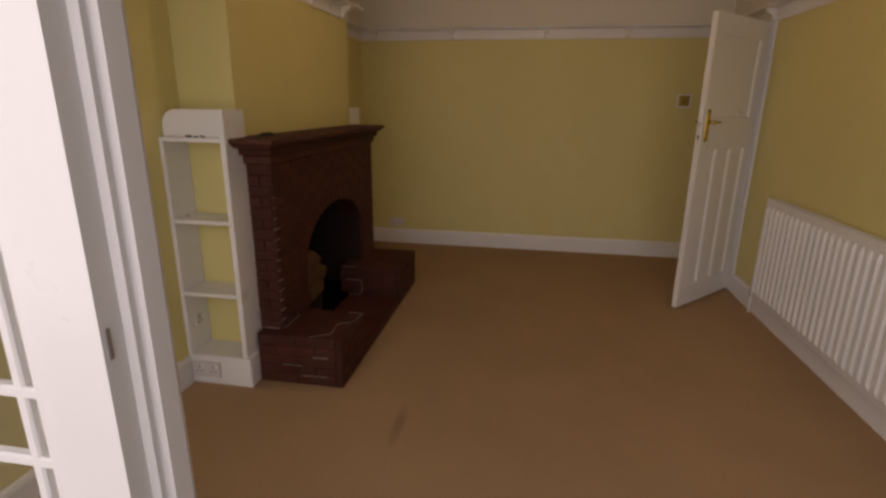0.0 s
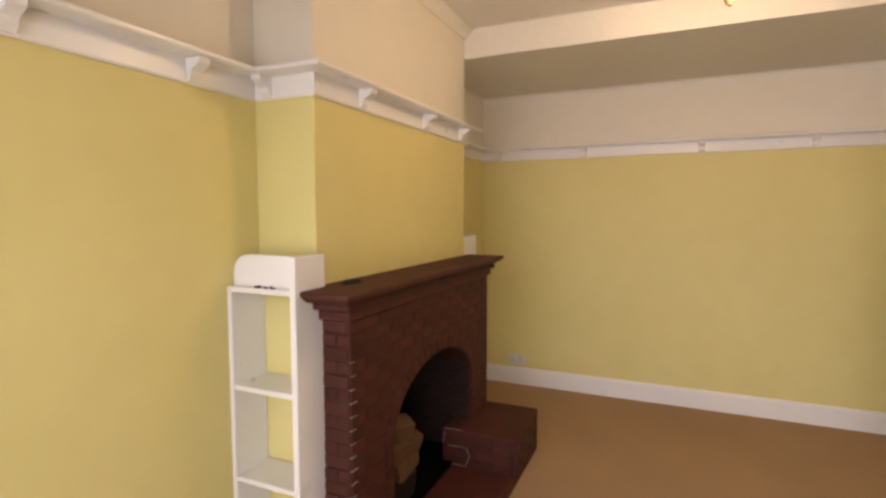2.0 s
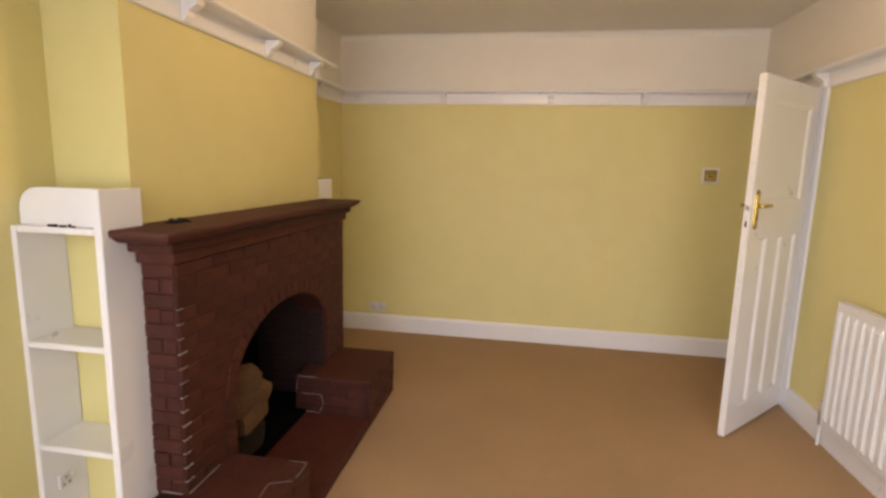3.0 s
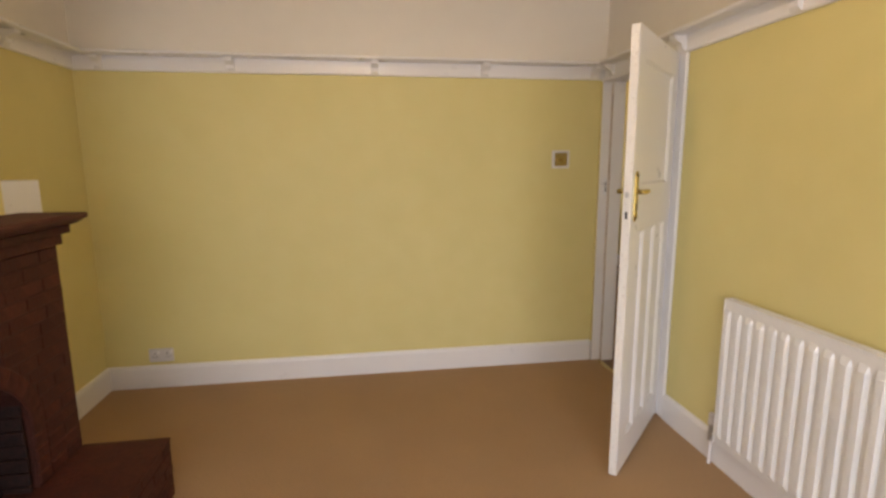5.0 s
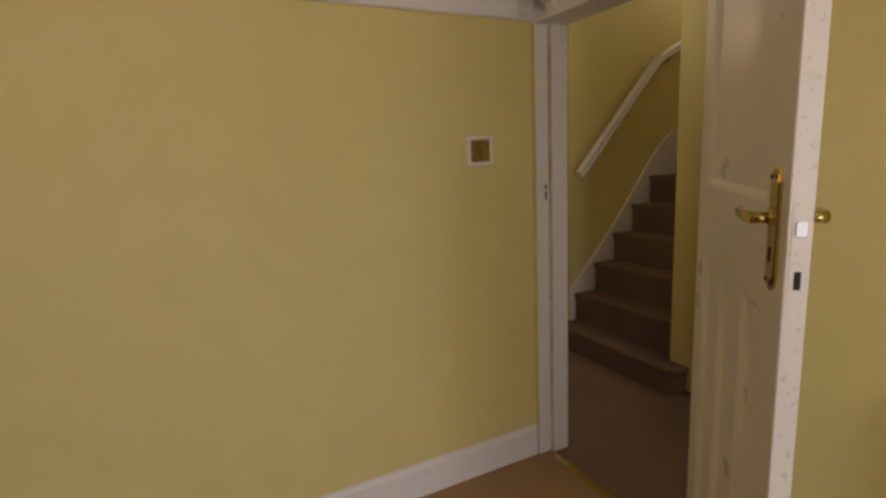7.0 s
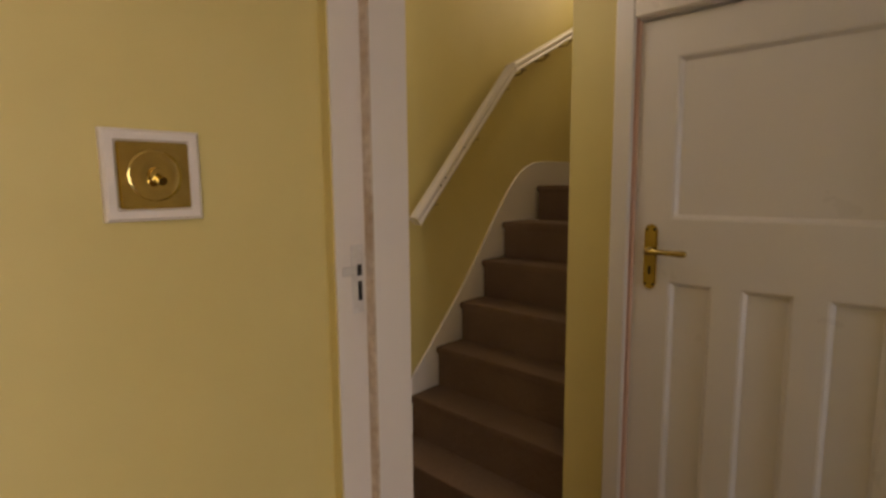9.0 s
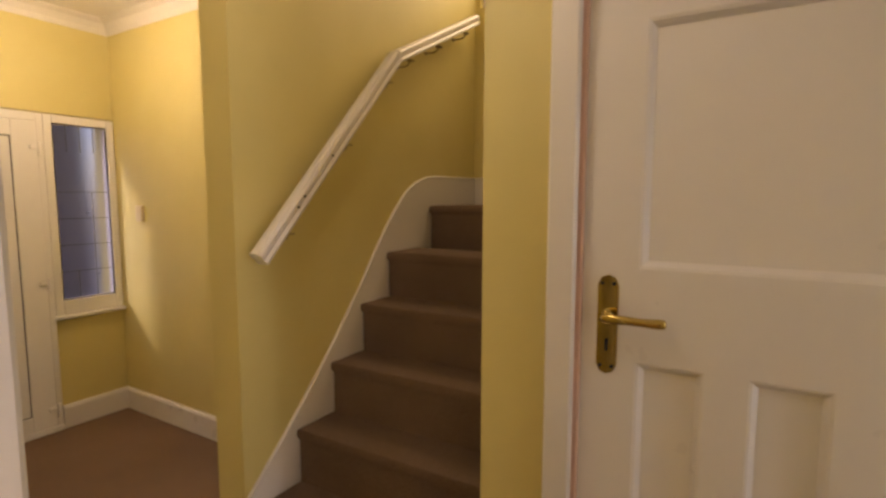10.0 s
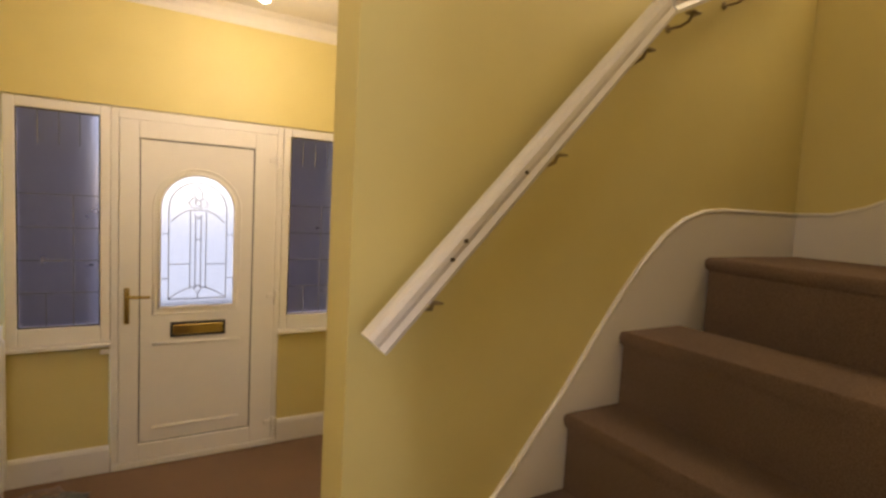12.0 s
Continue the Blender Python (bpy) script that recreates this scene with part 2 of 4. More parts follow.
def run(bm, p, q, out, profile, m0=0.0, m1=0.0):
    """A moulding along p to q: profile of (distance out, height); m0, m1 lengthen the ends with the distance out (mitres)."""
    p, q, out = Vector(p), Vector(q), Vector(out)
    along = (q - p).normalized()
    rings = []
    for e, m in ((p, -m0), (q, m1)):
        rings.append([e + out * o + Vector((0, 0, h)) + along * m * o for o, h in profile])
    return loft(bm, rings)


def plate(bm, pts, a0, a1, axis):
    """A flat polygon given in the two other axes, thickened along axis from a0 to a1."""
    def put(u, v, w):
        return {"x": (w, u, v), "y": (u, w, v), "z": (u, v, w)}[axis]
    return loft(bm, [[put(u, v, a0) for u, v in pts], [put(u, v, a1) for u, v in pts]])


def mesh_ob(name, bm, material, smooth=False):
    bmesh.ops.recalc_face_normals(bm, faces=bm.faces)
    me = bpy.data.meshes.new(name)
    bm.to_mesh(me)
    bm.free()
    me.materials.append(material)
    if smooth:
        me.shade_smooth()
    return new(name, me)


def part(name, bm, material, parent, label="", smooth=False):
    ob = mesh_ob(name, bm, material, smooth)
    ob.parent = parent
    ob.matrix_parent_inverse = parent.matrix_world.inverted()
    return tagged(ob, label)


def local_part(name, bm, material, parent, label="", smooth=False):
    """As part(), with the mesh in the parent's own axes."""
    ob = mesh_ob(name, bm, material, smooth)
    ob.parent = parent
    return tagged(ob, label)


def thing(name, at, label, category, group="", kind=""):
    ob = new(name)
    ob.empty_display_size = 0.1
    ob.location = at
    ob.matrix_world = Matrix.Translation(at)
    return tagged(ob, label, category, group, kind)


def setting(name, bm, material, label, smooth=False):
    return tagged(mesh_ob(name, bm, material, smooth), label, name.split("_")[0], kind="structure")


# ---- plan ----
WX, EX, NY, SY = -3.27, -0.03, 0.0, -4.24        # living room faces
HX = 0.085                                        # hall side of the partition
CEILING, SOFFIT, RAIL = 2.66, 2.48, 1.94
BX, BS, BN = -2.985, -2.70, -1.17                 # chimney breast
DX, FY, VX = 1.05, 3.25, 1.805                    # hall east wall, front wall, entrance east wall
RY0, RY1, RXE = 1.075, 1.215, 1.07                # handrail wall
SX = 2.77                                         # stair end wall
HC = 2.56                                         # hall ceiling

# floors
setting("floor_living_room", boxes((WX - 0.1, 0.0, SY - 0.12, NY + 0.1, -0.12, 0.0)), CARPET, "tan fitted carpet, faintly stained, in the living room")
setting("floor_hall", boxes((0.0, 2.0, -2.3, FY + 0.1, -0.12, -0.004)), HALLC, "brown fitted carpet in the hall")
setting("ground", boxes((-60, 60, -80, SY - 0.12, -0.14, -0.02)), PAVE, "grey paving outside the garden door")
setting("ground_front", boxes((-60, 60, FY + 0.1, 80, -0.14, -0.02)), PAVE, "grey paving outside the front door")

# living room walls, yellow below the plate rail, cream above
setting("wall_north", boxes((WX - 0.1, HX, NY, NY + 0.12, 0, RAIL + 0.01)), YELLOW, "pale yellow painted north wall")
setting("wall_north_upper", boxes((WX - 0.1, HX, NY, NY + 0.12, RAIL + 0.01, 2.8)), CREAM, "cream painted wall above the plate rail")
setting("wall_west", boxes((WX - 0.12, WX, SY - 0.12, NY, 0, RAIL + 0.01)), YELLOW, "pale yellow painted west wall")
setting("wall_west_upper", boxes((WX - 0.12, WX, SY - 0.12, NY, RAIL + 0.01, 2.8)), CREAM, "cream painted wall above the plate rail")
setting("wall_east", boxes((EX, HX, SY - 0.12, -0.83, 0, RAIL + 0.01)), YELLOW, "pale yellow painted east wall beside the door")
setting("wall_east_upper", boxes((EX, HX, SY - 0.12, NY, RAIL + 0.01, 2.8)), CREAM, "cream painted wall above the plate rail")
setting("ceiling_living_room", boxes((WX, EX, SY, BN, CEILING, CEILING + 0.1)), CEIL, "off-white painted ceiling")
bm = boxes((WX, EX, BN, NY, SOFFIT, CEILING + 0.1))
run(bm, (WX, NY, SOFFIT - 0.04), (EX, NY, SOFFIT - 0.04), (0, -1, 0), [(0, 0.0), (0.008, 0.022), (0.022, 0.04), (0, 0.04)])
setting("ceiling_soffit", bm, CEIL, "dropped plaster soffit at the end of the room")
# small cornice bead under the main ceiling
bm = bmesh.new()
COVE = [(0, 0), (0.012, 0.0), (0.03, 0.03), (0.06, 0.05), (0.06, 0.06), (0, 0.06)]
run(bm, (BX, BS, CEILING - 0.06), (BX, BN, CEILING - 0.06), (1, 0, 0), COVE)
run(bm, (WX, SY, CEILING - 0.06), (WX, BS, CEILING - 0.06), (1, 0, 0), COVE)
run(bm, (EX, SY, CEILING - 0.06), (EX, BN, CEILING - 0.06), (-1, 0, 0), COVE)
setting("trim_cornice", bm, CEIL, "plain plaster cornice under the ceiling")

# south wall with the garden doorway and a side window
DW0, DW1 = -2.21, -0.35
bm = boxes((WX, -3.14, SY - 0.12, SY, 0, 2.8), (DW1 + 0.06, EX, SY - 0.12, SY, 0, 2.8), (-3.14, DW1 + 0.06, SY - 0.12, SY, 2.14, 2.8), (-3.14, -2.35, SY - 0.12, SY, 0, 0.1))
setting("wall_south", bm, YELLOW, "yellow painted south wall round the garden doorway")

# chimney breast, open at the fire
AY, AH, ASP, ARI = -1.925, 0.472, 0.50, 0.285     # arch: centre, half width, springing, rise
bm = plate(bmesh.new(), [(BS, 0), (AY - AH - 0.005, 0), (AY - AH - 0.005, 0.80), (AY + AH + 0.005, 0.80), (AY + AH + 0.005, 0), (BN, 0), (BN, RAIL + 0.01), (BS, RAIL + 0.01)], WX, BX, "x")
setting("chimney_breast", bm, YELLOW, "pale yellow painted chimney breast")
setting("chimney_breast_upper", boxes((WX, BX, BS, BN, RAIL + 0.01, CEILING)), CREAM, "cream painted chimney breast above the plate rail")

# plate rail on its backboard, with brackets
BOARD = [(0, 0.0), (0.012, 0.0), (0.016, 0.008), (0.014, 0.05), (0.016, 0.082), (0, 0.082)]
SHELF = [(0, 0.082), (0.092, 0.082), (0.10, 0.087), (0.10, 0.097), (0.092, 0.102), (0, 0.102)]


def corbel(bm, at, out):
    """A small ogee bracket."""
    at, out = Vector(at), Vector(out)
    side = Vector((-out.y, out.x, 0)) * 0.022
    prof = [(0.012, 0.004), (0.022, 0.006), (0.036, 0.022), (0.040, 0.04), (0.062, 0.052), (0.078, 0.062), (0.082, 0.081), (0.012, 0.081)]
    loft(bm, [[at - side + out * o + Vector((0, 0, h)) for o, h in prof], [at + side + out * o + Vector((0, 0, h)) for o, h in prof]])


def plate_rail(p, q, out, m0, m1, spots, words):
    ob = thing("plate_rail", (p[0], p[1], RAIL), words, "plate rail", "plate rails round the room")
    bm = bmesh.new()
    run(bm, (*p, RAIL), (*q, RAIL), out, BOARD, m0, m1)
    part("backboard", bm, WHITE, ob)
    bm = bmesh.new()
    run(bm, (*p, RAIL), (*q, RAIL), out, SHELF, m0, m1)
    part("shelf", bm, WHITE, ob)
    for s in spots:
        bm = bmesh.new()
        at = Vector((*p, RAIL)).lerp(Vector((*q, RAIL)), s)
        corbel(bm, at, out)
        part("bracket", bm, WHITE, ob)


LX, LY = EX - WX, SY - BS
plate_rail((WX, NY), (EX, NY), (0, -1, 0), -1, -1, [(x - WX) / LX for x in (-3.12, -2.4, -1.555, -0.86, -0.12)], "white painted plate rail along the end wall")
plate_rail((EX, NY), (EX, SY), (-1, 0, 0), -1, -1, [y / SY for y in (-0.12, -0.86, -1.55, -2.3, -3.05, -3.8)], "white painted plate rail over the door")
plate_rail((BX, BN), (BX, BS), (1, 0, 0), 1, 1, [0.07, 0.40, 0.80], "white painted plate rail round the chimney breast")
plate_rail((WX, BS), (BX, BS), (0, -1, 0), -1, 1, [0.28], "short white plate rail on the chimney breast return")
plate_rail((WX, BS), (WX, SY), (1, 0, 0), -1, -1, [0.2, 0.55, 0.9], "white painted plate rail on the alcove wall")
plate_rail((BX, BN), (WX, BN), (0, 1, 0), 1, -1, [0.5], "short white plate rail on the far chimney return")
plate_rail((WX, BN), (WX, NY), (1, 0, 0), -1, -1, [0.5], "white plate rail in the far alcove")

# skirting
SKIRT = [(0, 0.0), (0.018, 0.0), (0.018, 0.125), (0.012, 0.140), (0.006, 0.146), (0, 0.146)]


def skirting(name, segs, words, h=1.0):
    bm = bmesh.new()
    prof = [(o, z * h) for o, z in SKIRT]
    for p, q, out, m0, m1 in segs:
        run(bm, (*p, 0), (*q, 0), out, prof, m0, m1)
    setting(name, bm, WHITE, words)


skirting("baseboard_north", [((WX, NY), (-0.07, NY), (0, -1, 0), -1, 0)], "white painted skirting board along the end wall")
skirting("baseboard_west", [((WX, SY), (WX, -2.878), (1, 0, 0), 0, 0), ((WX, -0.94), (WX, NY), (1, 0, 0), 0, -1)], "white painted skirting board in the alcoves")
skirting("baseboard_east", [((EX, -0.90), (EX, SY), (-1, 0, 0), 0, -1)], "white painted skirting board under the radiator")

# ---- garden doorway ----
frame_ob = thing("window_1", (-2.3, SY - 0.06, 0), "white painted garden door frame with a glazed side light", "window", kind="structure")
# post between side light and doorway, with a rebate for the door
post = [(-2.35, SY - 0.115), (-2.235, SY - 0.115), (-2.235, SY - 0.072), (-2.222, SY - 0.066), (-2.226, SY - 0.05), (DW0 - 0.002, SY - 0.045), (DW0, SY - 0.004), (DW0 - 0.004, SY + 0.006), (-2.31, SY + 0.006), (-2.31, SY - 0.06), (-2.35, SY - 0.06)]
part("post", plate(bmesh.new(), post, 0.0, 2.14, "z"), WHITE, frame_ob)
part("jamb", boxes((DW1, DW1 + 0.06, SY - 0.115, SY + 0.006, 0, 2.14), bev=0.004), WHITE, frame_ob)
part("head", boxes((DW0, DW1, SY - 0.115, SY + 0.006, 2.08, 2.14), bev=0.004), WHITE, frame_ob)
part("lock_keep", boxes((-2.234, -2.2325, SY - 0.106, SY - 0.099, 1.0, 1.05), (-2.2335, -2.232, SY - 0.104, SY - 0.100, 1.01, 1.025)), STEEL, frame_ob, "worn steel lock keep")
part("threshold", boxes((DW0, DW1, SY - 0.12, SY + 0.002, -0.02, 0.012), bev=0.004), WORN, frame_ob)
sash = part("sash", boxes((-3.14, -2.352, SY - 0.105, SY - 0.065, 0.10, 0.20), (-3.14, -2.352, SY - 0.105, SY - 0.065, 2.05, 2.14), (-3.14, -3.07, SY - 0.105, SY - 0.065, 0.20, 2.05), (-2.39, -2.352, SY - 0.105, SY - 0.065, 0.20, 2.05), bev=0.003), WHITE, frame_ob)
for z in (0.47, 0.78, 0.915, 1.22, 1.5, 1.78):
    part("glazing_bar", boxes((-3.07, -2.39, SY - 0.097, SY - 0.073, z - 0.011, z + 0.011), bev=0.004), WHITE, frame_ob)
for x in (-2.86, -2.63, -2.43):
    part("glazing_bar", boxes((x - 0.011, x + 0.011, SY - 0.096, SY - 0.074, 0.2, 2.05), bev=0.004), WHITE, frame_ob)
pane = part("pane", boxes((-3.07, -2.39, SY - 0.087, SY - 0.083, 0.2, 2.05)), CLEAR, frame_ob)
pane.visible_shadow = False

# ---- fireplace ----
FX = -2.824                                       # face of the brick surround
fire = thing("fireplace", (BX, AY, 0), "arched fireplace of briquettes painted oxide red, worn, with highlights built in at a corner", "fireplace")


def arch_pts(half, rise, n=18, y0=AY):
    return [(y0 - half * math.cos(math.pi * i / n), ASP + rise * math.sin(math.pi * i / n)) for i in range(n + 1)]


def arch_wall(x0, x1, ya, yb, ztop, half, rise):
    bm = bmesh.new()
    plate(bm, [(ya, 0), (AY - half, 0), (AY - half, ztop), (ya, ztop)], x0, x1, "x")
    plate(bm, [(AY + half, 0), (yb, 0), (yb, ztop), (AY + half, ztop)], x0, x1, "x")
    ap = arch_pts(half, rise)
    for (ya_, za), (yb_, zb) in zip(ap, ap[1:]):
        plate(bm, [(ya_, za), (yb_, zb), (yb_, ztop), (ya_, ztop)], x0, x1, "x")
    bmesh.ops.remove_doubles(bm, verts=bm.verts, dist=0.0005)
    return bm


S0, S1, ST = -2.720, -1.168, 1.10
part("core", arch_wall(BX, FX - 0.001, S0 + 0.002, S1 - 0.002, ST, AH, ARI), MORTAR, fire)
part("corbel_course", boxes((BX, FX + 0.016, S0 - 0.026, S1 + 0.016, ST, ST + 0.042), bev=0.004), BRICK, fire)
part("corbel_course", boxes((BX, FX + 0.038, S0 - 0.058, S1 + 0.038, ST + 0.043, ST + 0.075), bev=0.004), BRICK, fire)
# mantel shelf with a moulded, worn edge
bm = bmesh.new()
prof = [(0.045, 0.0), (0.058, 0.006), (0.072, 0.018), (0.080, 0.022), (0.084, 0.030), (0.084, 0.038), (0.078, 0.044)]
x_in, ya, yb = BX, S0 - 0.016, S1
rings = []
for o, h in prof:
    o2 = o + 0.0
    rings.append([(x_in, ya - o2 - 0.03, ST + 0.076 + h), (FX + o2, ya - o2 - 0.03, ST + 0.076 + h), (FX + o2, yb + o2, ST + 0.076 + h), (x_in, yb + o2, ST + 0.076 + h)])
loft(bm, rings)
part("mantel_shelf", bm, MANTEL, fire, "red painted mantel shelf with a moulded edge")
# firebox
FB0, FB1 = AY - AH, AY + AH
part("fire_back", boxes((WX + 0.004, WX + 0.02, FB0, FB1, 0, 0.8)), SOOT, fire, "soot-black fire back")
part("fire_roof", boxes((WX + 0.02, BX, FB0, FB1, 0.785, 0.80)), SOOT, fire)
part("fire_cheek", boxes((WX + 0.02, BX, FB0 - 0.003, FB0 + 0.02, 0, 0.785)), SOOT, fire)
part("fire_cheek", boxes((WX + 0.02, BX, FB1 - 0.02, FB1 + 0.003, 0, 0.785)), CHEEK, fire, "sooty red brick side of the fire")
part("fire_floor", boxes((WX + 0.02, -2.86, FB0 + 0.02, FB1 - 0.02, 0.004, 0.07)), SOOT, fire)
# hearth: two raised plinths and a low slab between
HXF, H0, H1, HT = -2.487, -2.794, -1.167, 0.262
PS, PN = -2.445, -1.661
part("hearth_slab", boxes((-2.90, HXF, PS, PN, 0, 0.052), bev=0.004), BRICK, fire, "low red painted hearth slab")
part("plinth_core", boxes((-2.93, HXF - 0.002, H0 + 0.002, PS - 0.002, 0, HT - 0.003)), MORTAR, fire)
part("plinth_core", boxes((FX - 0.1, HXF - 0.002, PN + 0.002, H1 - 0.002, 0, HT - 0.003)), MORTAR, fire)
# bare mortar where paint is lost, and corner highlights built as pale chips
rnd = random.Random(4)
bm = bmesh.new()
for i in range(14):
    z = ST - (i + 3) * 0.0525
    if z > 0.3:
        w = rnd.uniform(0.022, 0.040)
        box(bm, FX - 0.008, FX + 0.0034, S0 - 0.001, S0 + w, z - 0.003, z + rnd.uniform(-0.001, 0.001), bev=0.0004)


def crack(pts, r=0.0025):
    bead(bm, pts, [r * rnd.uniform(0.6, 1.2) for p in pts], segs=5)


crack([(FX + 0.002, S0 + 0.01 + 0.02 * i, HT + 0.001) for i in range(10)])
crack([(FX - 0.10 + 0.02 * i, S0 - 0.003, HT + 0.001) for i in range(5)], 0.003)
for line in ([(-2.655, -2.79), (-2.565, -2.732)], [(-2.565, -2.732), (-2.572, -2.66), (-2.579, -2.605)], [(-2.579, -2.605), (-2.535, -2.585), (-2.50, -2.569)], [(-2.497, -2.55), (-2.493, -2.50), (-2.497, -2.455)], [(-2.50, -2.449), (-2.568, -2.449)]):
    crack([(x, y, HT + 0.0005) for x, y in line], 0.0016)
for x0, x1, z0, z1 in ((-2.88, -2.77, 0.163, 0.163), (-2.87, -2.78, 0.056, 0.056), (-2.77, -2.755, 0.163, 0.11), (-2.755, -2.78, 0.11, 0.056), (-2.92, -2.905, 0.17, 0.24), (-2.905, -2.80, 0.262, 0.264)):
    crack([(x0, PN - 0.005, z0), ((x0 + x1) / 2, PN - 0.005, (z0 + z1) / 2 + 0.002), (x1, PN - 0.005, z1)], 0.0022)
for x0, x1, z in ((-2.80, -2.70, 0.105), (-2.70, -2.57, 0.052), (-2.64, -2.56, 0.157)):
    crack([(x0, H0 - 0.004, z), (x1, H0 - 0.004, z + 0.002)], 0.002)
tagged(part("bare_mortar", bm, CHALK, fire, "pale mortar showing through worn paint, with highlights built as chips at the corner"), kind="stuff")

# split logs stacked in the fire
def split_log(at, yaw, tilt, length, w, h, seed, words, wood=None):
    """A rough-sawn block of firewood, lying along its own x axis."""
    ob = thing("split_log", at, words, "firewood", "logs in the fire")
    rl = random.Random(seed)
    sec = []
    for cx, cz in ((-1, -1), (0, -1.06), (1, -1), (1.08, 0), (1, 1), (0.1, 1.1), (-1, 1), (-1.05, 0)):
        sec.append((cx * w / 2 * rl.uniform(0.84, 1.04), cz * h / 2 * rl.uniform(0.84, 1.04)))
    n = 7
    rings = []
    for i in range(n + 1):
        k = 0.93 if i in (0, n) else 1.0
        rings.append([(length * (i / n - 0.5), u * k * rl.uniform(0.97, 1.03), v * k * rl.uniform(0.97, 1.03)) for u, v in sec])
    ob.matrix_world = pose(*at, tilt, 0, yaw)
    ob.matrix_basis = pose(*at, tilt, 0, yaw)
    local_part("wood", loft(bmesh.new(), rings), wood or LOG, ob)
    bark = [[(length * (i / n - 0.5) * 0.97, u * 1.04, v * 1.04 - 0.001) for u, v in sec[:3]] for i in range(n + 1)]
    local_part("bark", loft(bmesh.new(), bark, closed=False), BARK, ob)
    return ob


split_log((-2.99, -2.18, 0.145), 84, 4, 0.27, 0.18, 0.15, 1, "charred log under the stacked firewood", CHAR)
for at, yaw, tilt, seed, words in (((-2.975, -2.235, 0.268), 70, 8, 3, "split log of golden wood on a charred one"), ((-2.94, -2.135, 0.262), 96, -6, 5, "split log of golden wood on a charred one"),
                                   ((-2.98, -2.225, 0.358), 102, -12, 8, "golden split log in the stack"), ((-2.945, -2.13, 0.345), 82, 14, 9, "golden split log in the stack"), ((-2.97, -2.20, 0.440), 64, 18, 12, "golden split log on top of the stack")):
    split_log(at, yaw, tilt, 0.25, 0.105, 0.092, seed, words)

# keys and scraps left on the mantel
ob = thing("trinket", (-2.90, -2.63, ST + 0.12), "small tangled dark cord lying on the mantel shelf", "trinket")
bm = bmesh.new()
last = None
for i in range(30):
    a = i * 0.62
    p = Vector((-2.90 + 0.022 * math.sin(a * 1.7), -2.64 + 0.0035 * i, ST + 0.127 + 0.006 * math.cos(a)))
    if last:
        tube(bm, last, p, 0.004, segs=6)
    last = p
part("cord", bm, DARK, ob)

# ---- alcove shelves ----
def alcove_shelves(y_front, y_back, words, xr=-2.945):
    """White shelf unit between the outer wall and the breast; opens towards -y."""
    s = 1 if y_back > y_front else -1
    ob = thing("shelf_unit", (WX, y_front, 0), words, "shelves", "alcove shelves")
    lo, hi = min(y_front, y_back), max(y_front, y_back)
    f = y_front
    part("side_panel", boxes((WX + 0.002, WX + 0.022, lo, hi, 0.16, 1.224), bev=0.002), WHITE, ob)
    # right-hand upright, a little uneven
    part("upright", boxes((xr - 0.026, xr, lo, hi, 0.16, 1.345), bev=0.003), WHITE, ob)
    part("plinth", boxes((WX + 0.002, xr + 0.013, lo, hi, 0, 0.158), bev=0.004), WHITE, ob)
    for z, lip in ((0.489, 0.0), (0.849, 0.0), (1.225, 0.0)):
        part("shelf_board", boxes((WX + 0.022, xr - 0.026, lo + 0.002, hi, z - 0.02, z), bev=0.003), WHITE, ob)
    # back board above the top shelf, rounded at its outer end
    r = 0.07
    pts = [(xr - 0.026, 1.225), (xr - 0.026, 1.345), (WX + 0.003 + r, 1.345)]
    pts += [(WX + 0.003 + r - r * math.sin(a), 1.345 - r + r * math.cos(a)) for a in (0.4, 0.8, 1.2, 1.57)]
    pts += [(WX + 0.003, 1.225)]
    part("back_board", plate(bmesh.new(), pts, f + s * 0.035, f + s * 0.055, "y"), WHITE, ob)
    return ob


shelf_near = alcove_shelves(-2.875, BS - 0.002, "white painted alcove shelves, empty, beside the fireplace")
alcove_shelves(-0.93, BN + 0.002, "matching white alcove shelves beyond the fireplace", -2.99)
scrap = thing("paint_flake", (-3.10, -2.86, 1.225), "few dark paint flakes on the top shelf", "debris")
part("flakes", boxes((-3.14, -3.115, -2.868, -2.855, 1.2255, 1.233), (-3.10, -3.08, -2.866, -2.858, 1.2255, 1.231), (-3.06, -3.045, -2.868, -2.86, 1.2255, 1.230), (-3.07, -3.062, -2.864, -2.858, 1.2255, 1.235), bev=0.001), DARK, scrap)


def socket_plate(at, out, w, h, words, holes=2, name="wall_socket", group="wall sockets"):
    """A plug socket on a wall; out is the way it faces."""
    ob = thing(name, at, words, "socket", group)
    at, out = Vector(at), Vector(out)
    side = Vector((-out.y, out.x, 0))

    def slab(u0, u1, v0, v1, d0, d1, bev):
        bm = bmesh.new()
        box(bm, u0, u1, d0, d1, v0, v1, bev=bev)
        m = Matrix((side, out, Vector((0, 0, 1)))).transposed().to_4x4()
        bmesh.ops.transform(bm, matrix=Matrix.Translation(at) @ m, verts=bm.verts)
        return bm
    part("plate", slab(-w / 2, w / 2, -h / 2, h / 2, 0.0, 0.012, 0.003), SOCKET, ob)
    for i in range(holes):
        u = (i - (holes - 1) / 2) * w / max(holes, 1)
        for du, dv in ((0, 0.012), (-0.011, -0.01), (0.011, -0.01)):
            part("pin_hole", slab(u + du - 0.003, u + du + 0.003, dv - 0.004, dv + 0.004, 0.008, 0.0125, 0), DARK, ob)
        part("rocker", slab(u + 0.018, u + 0.028, h * 0.12, h * 0.34, 0.01, 0.016, 0.001), UPVC, ob)
    return ob


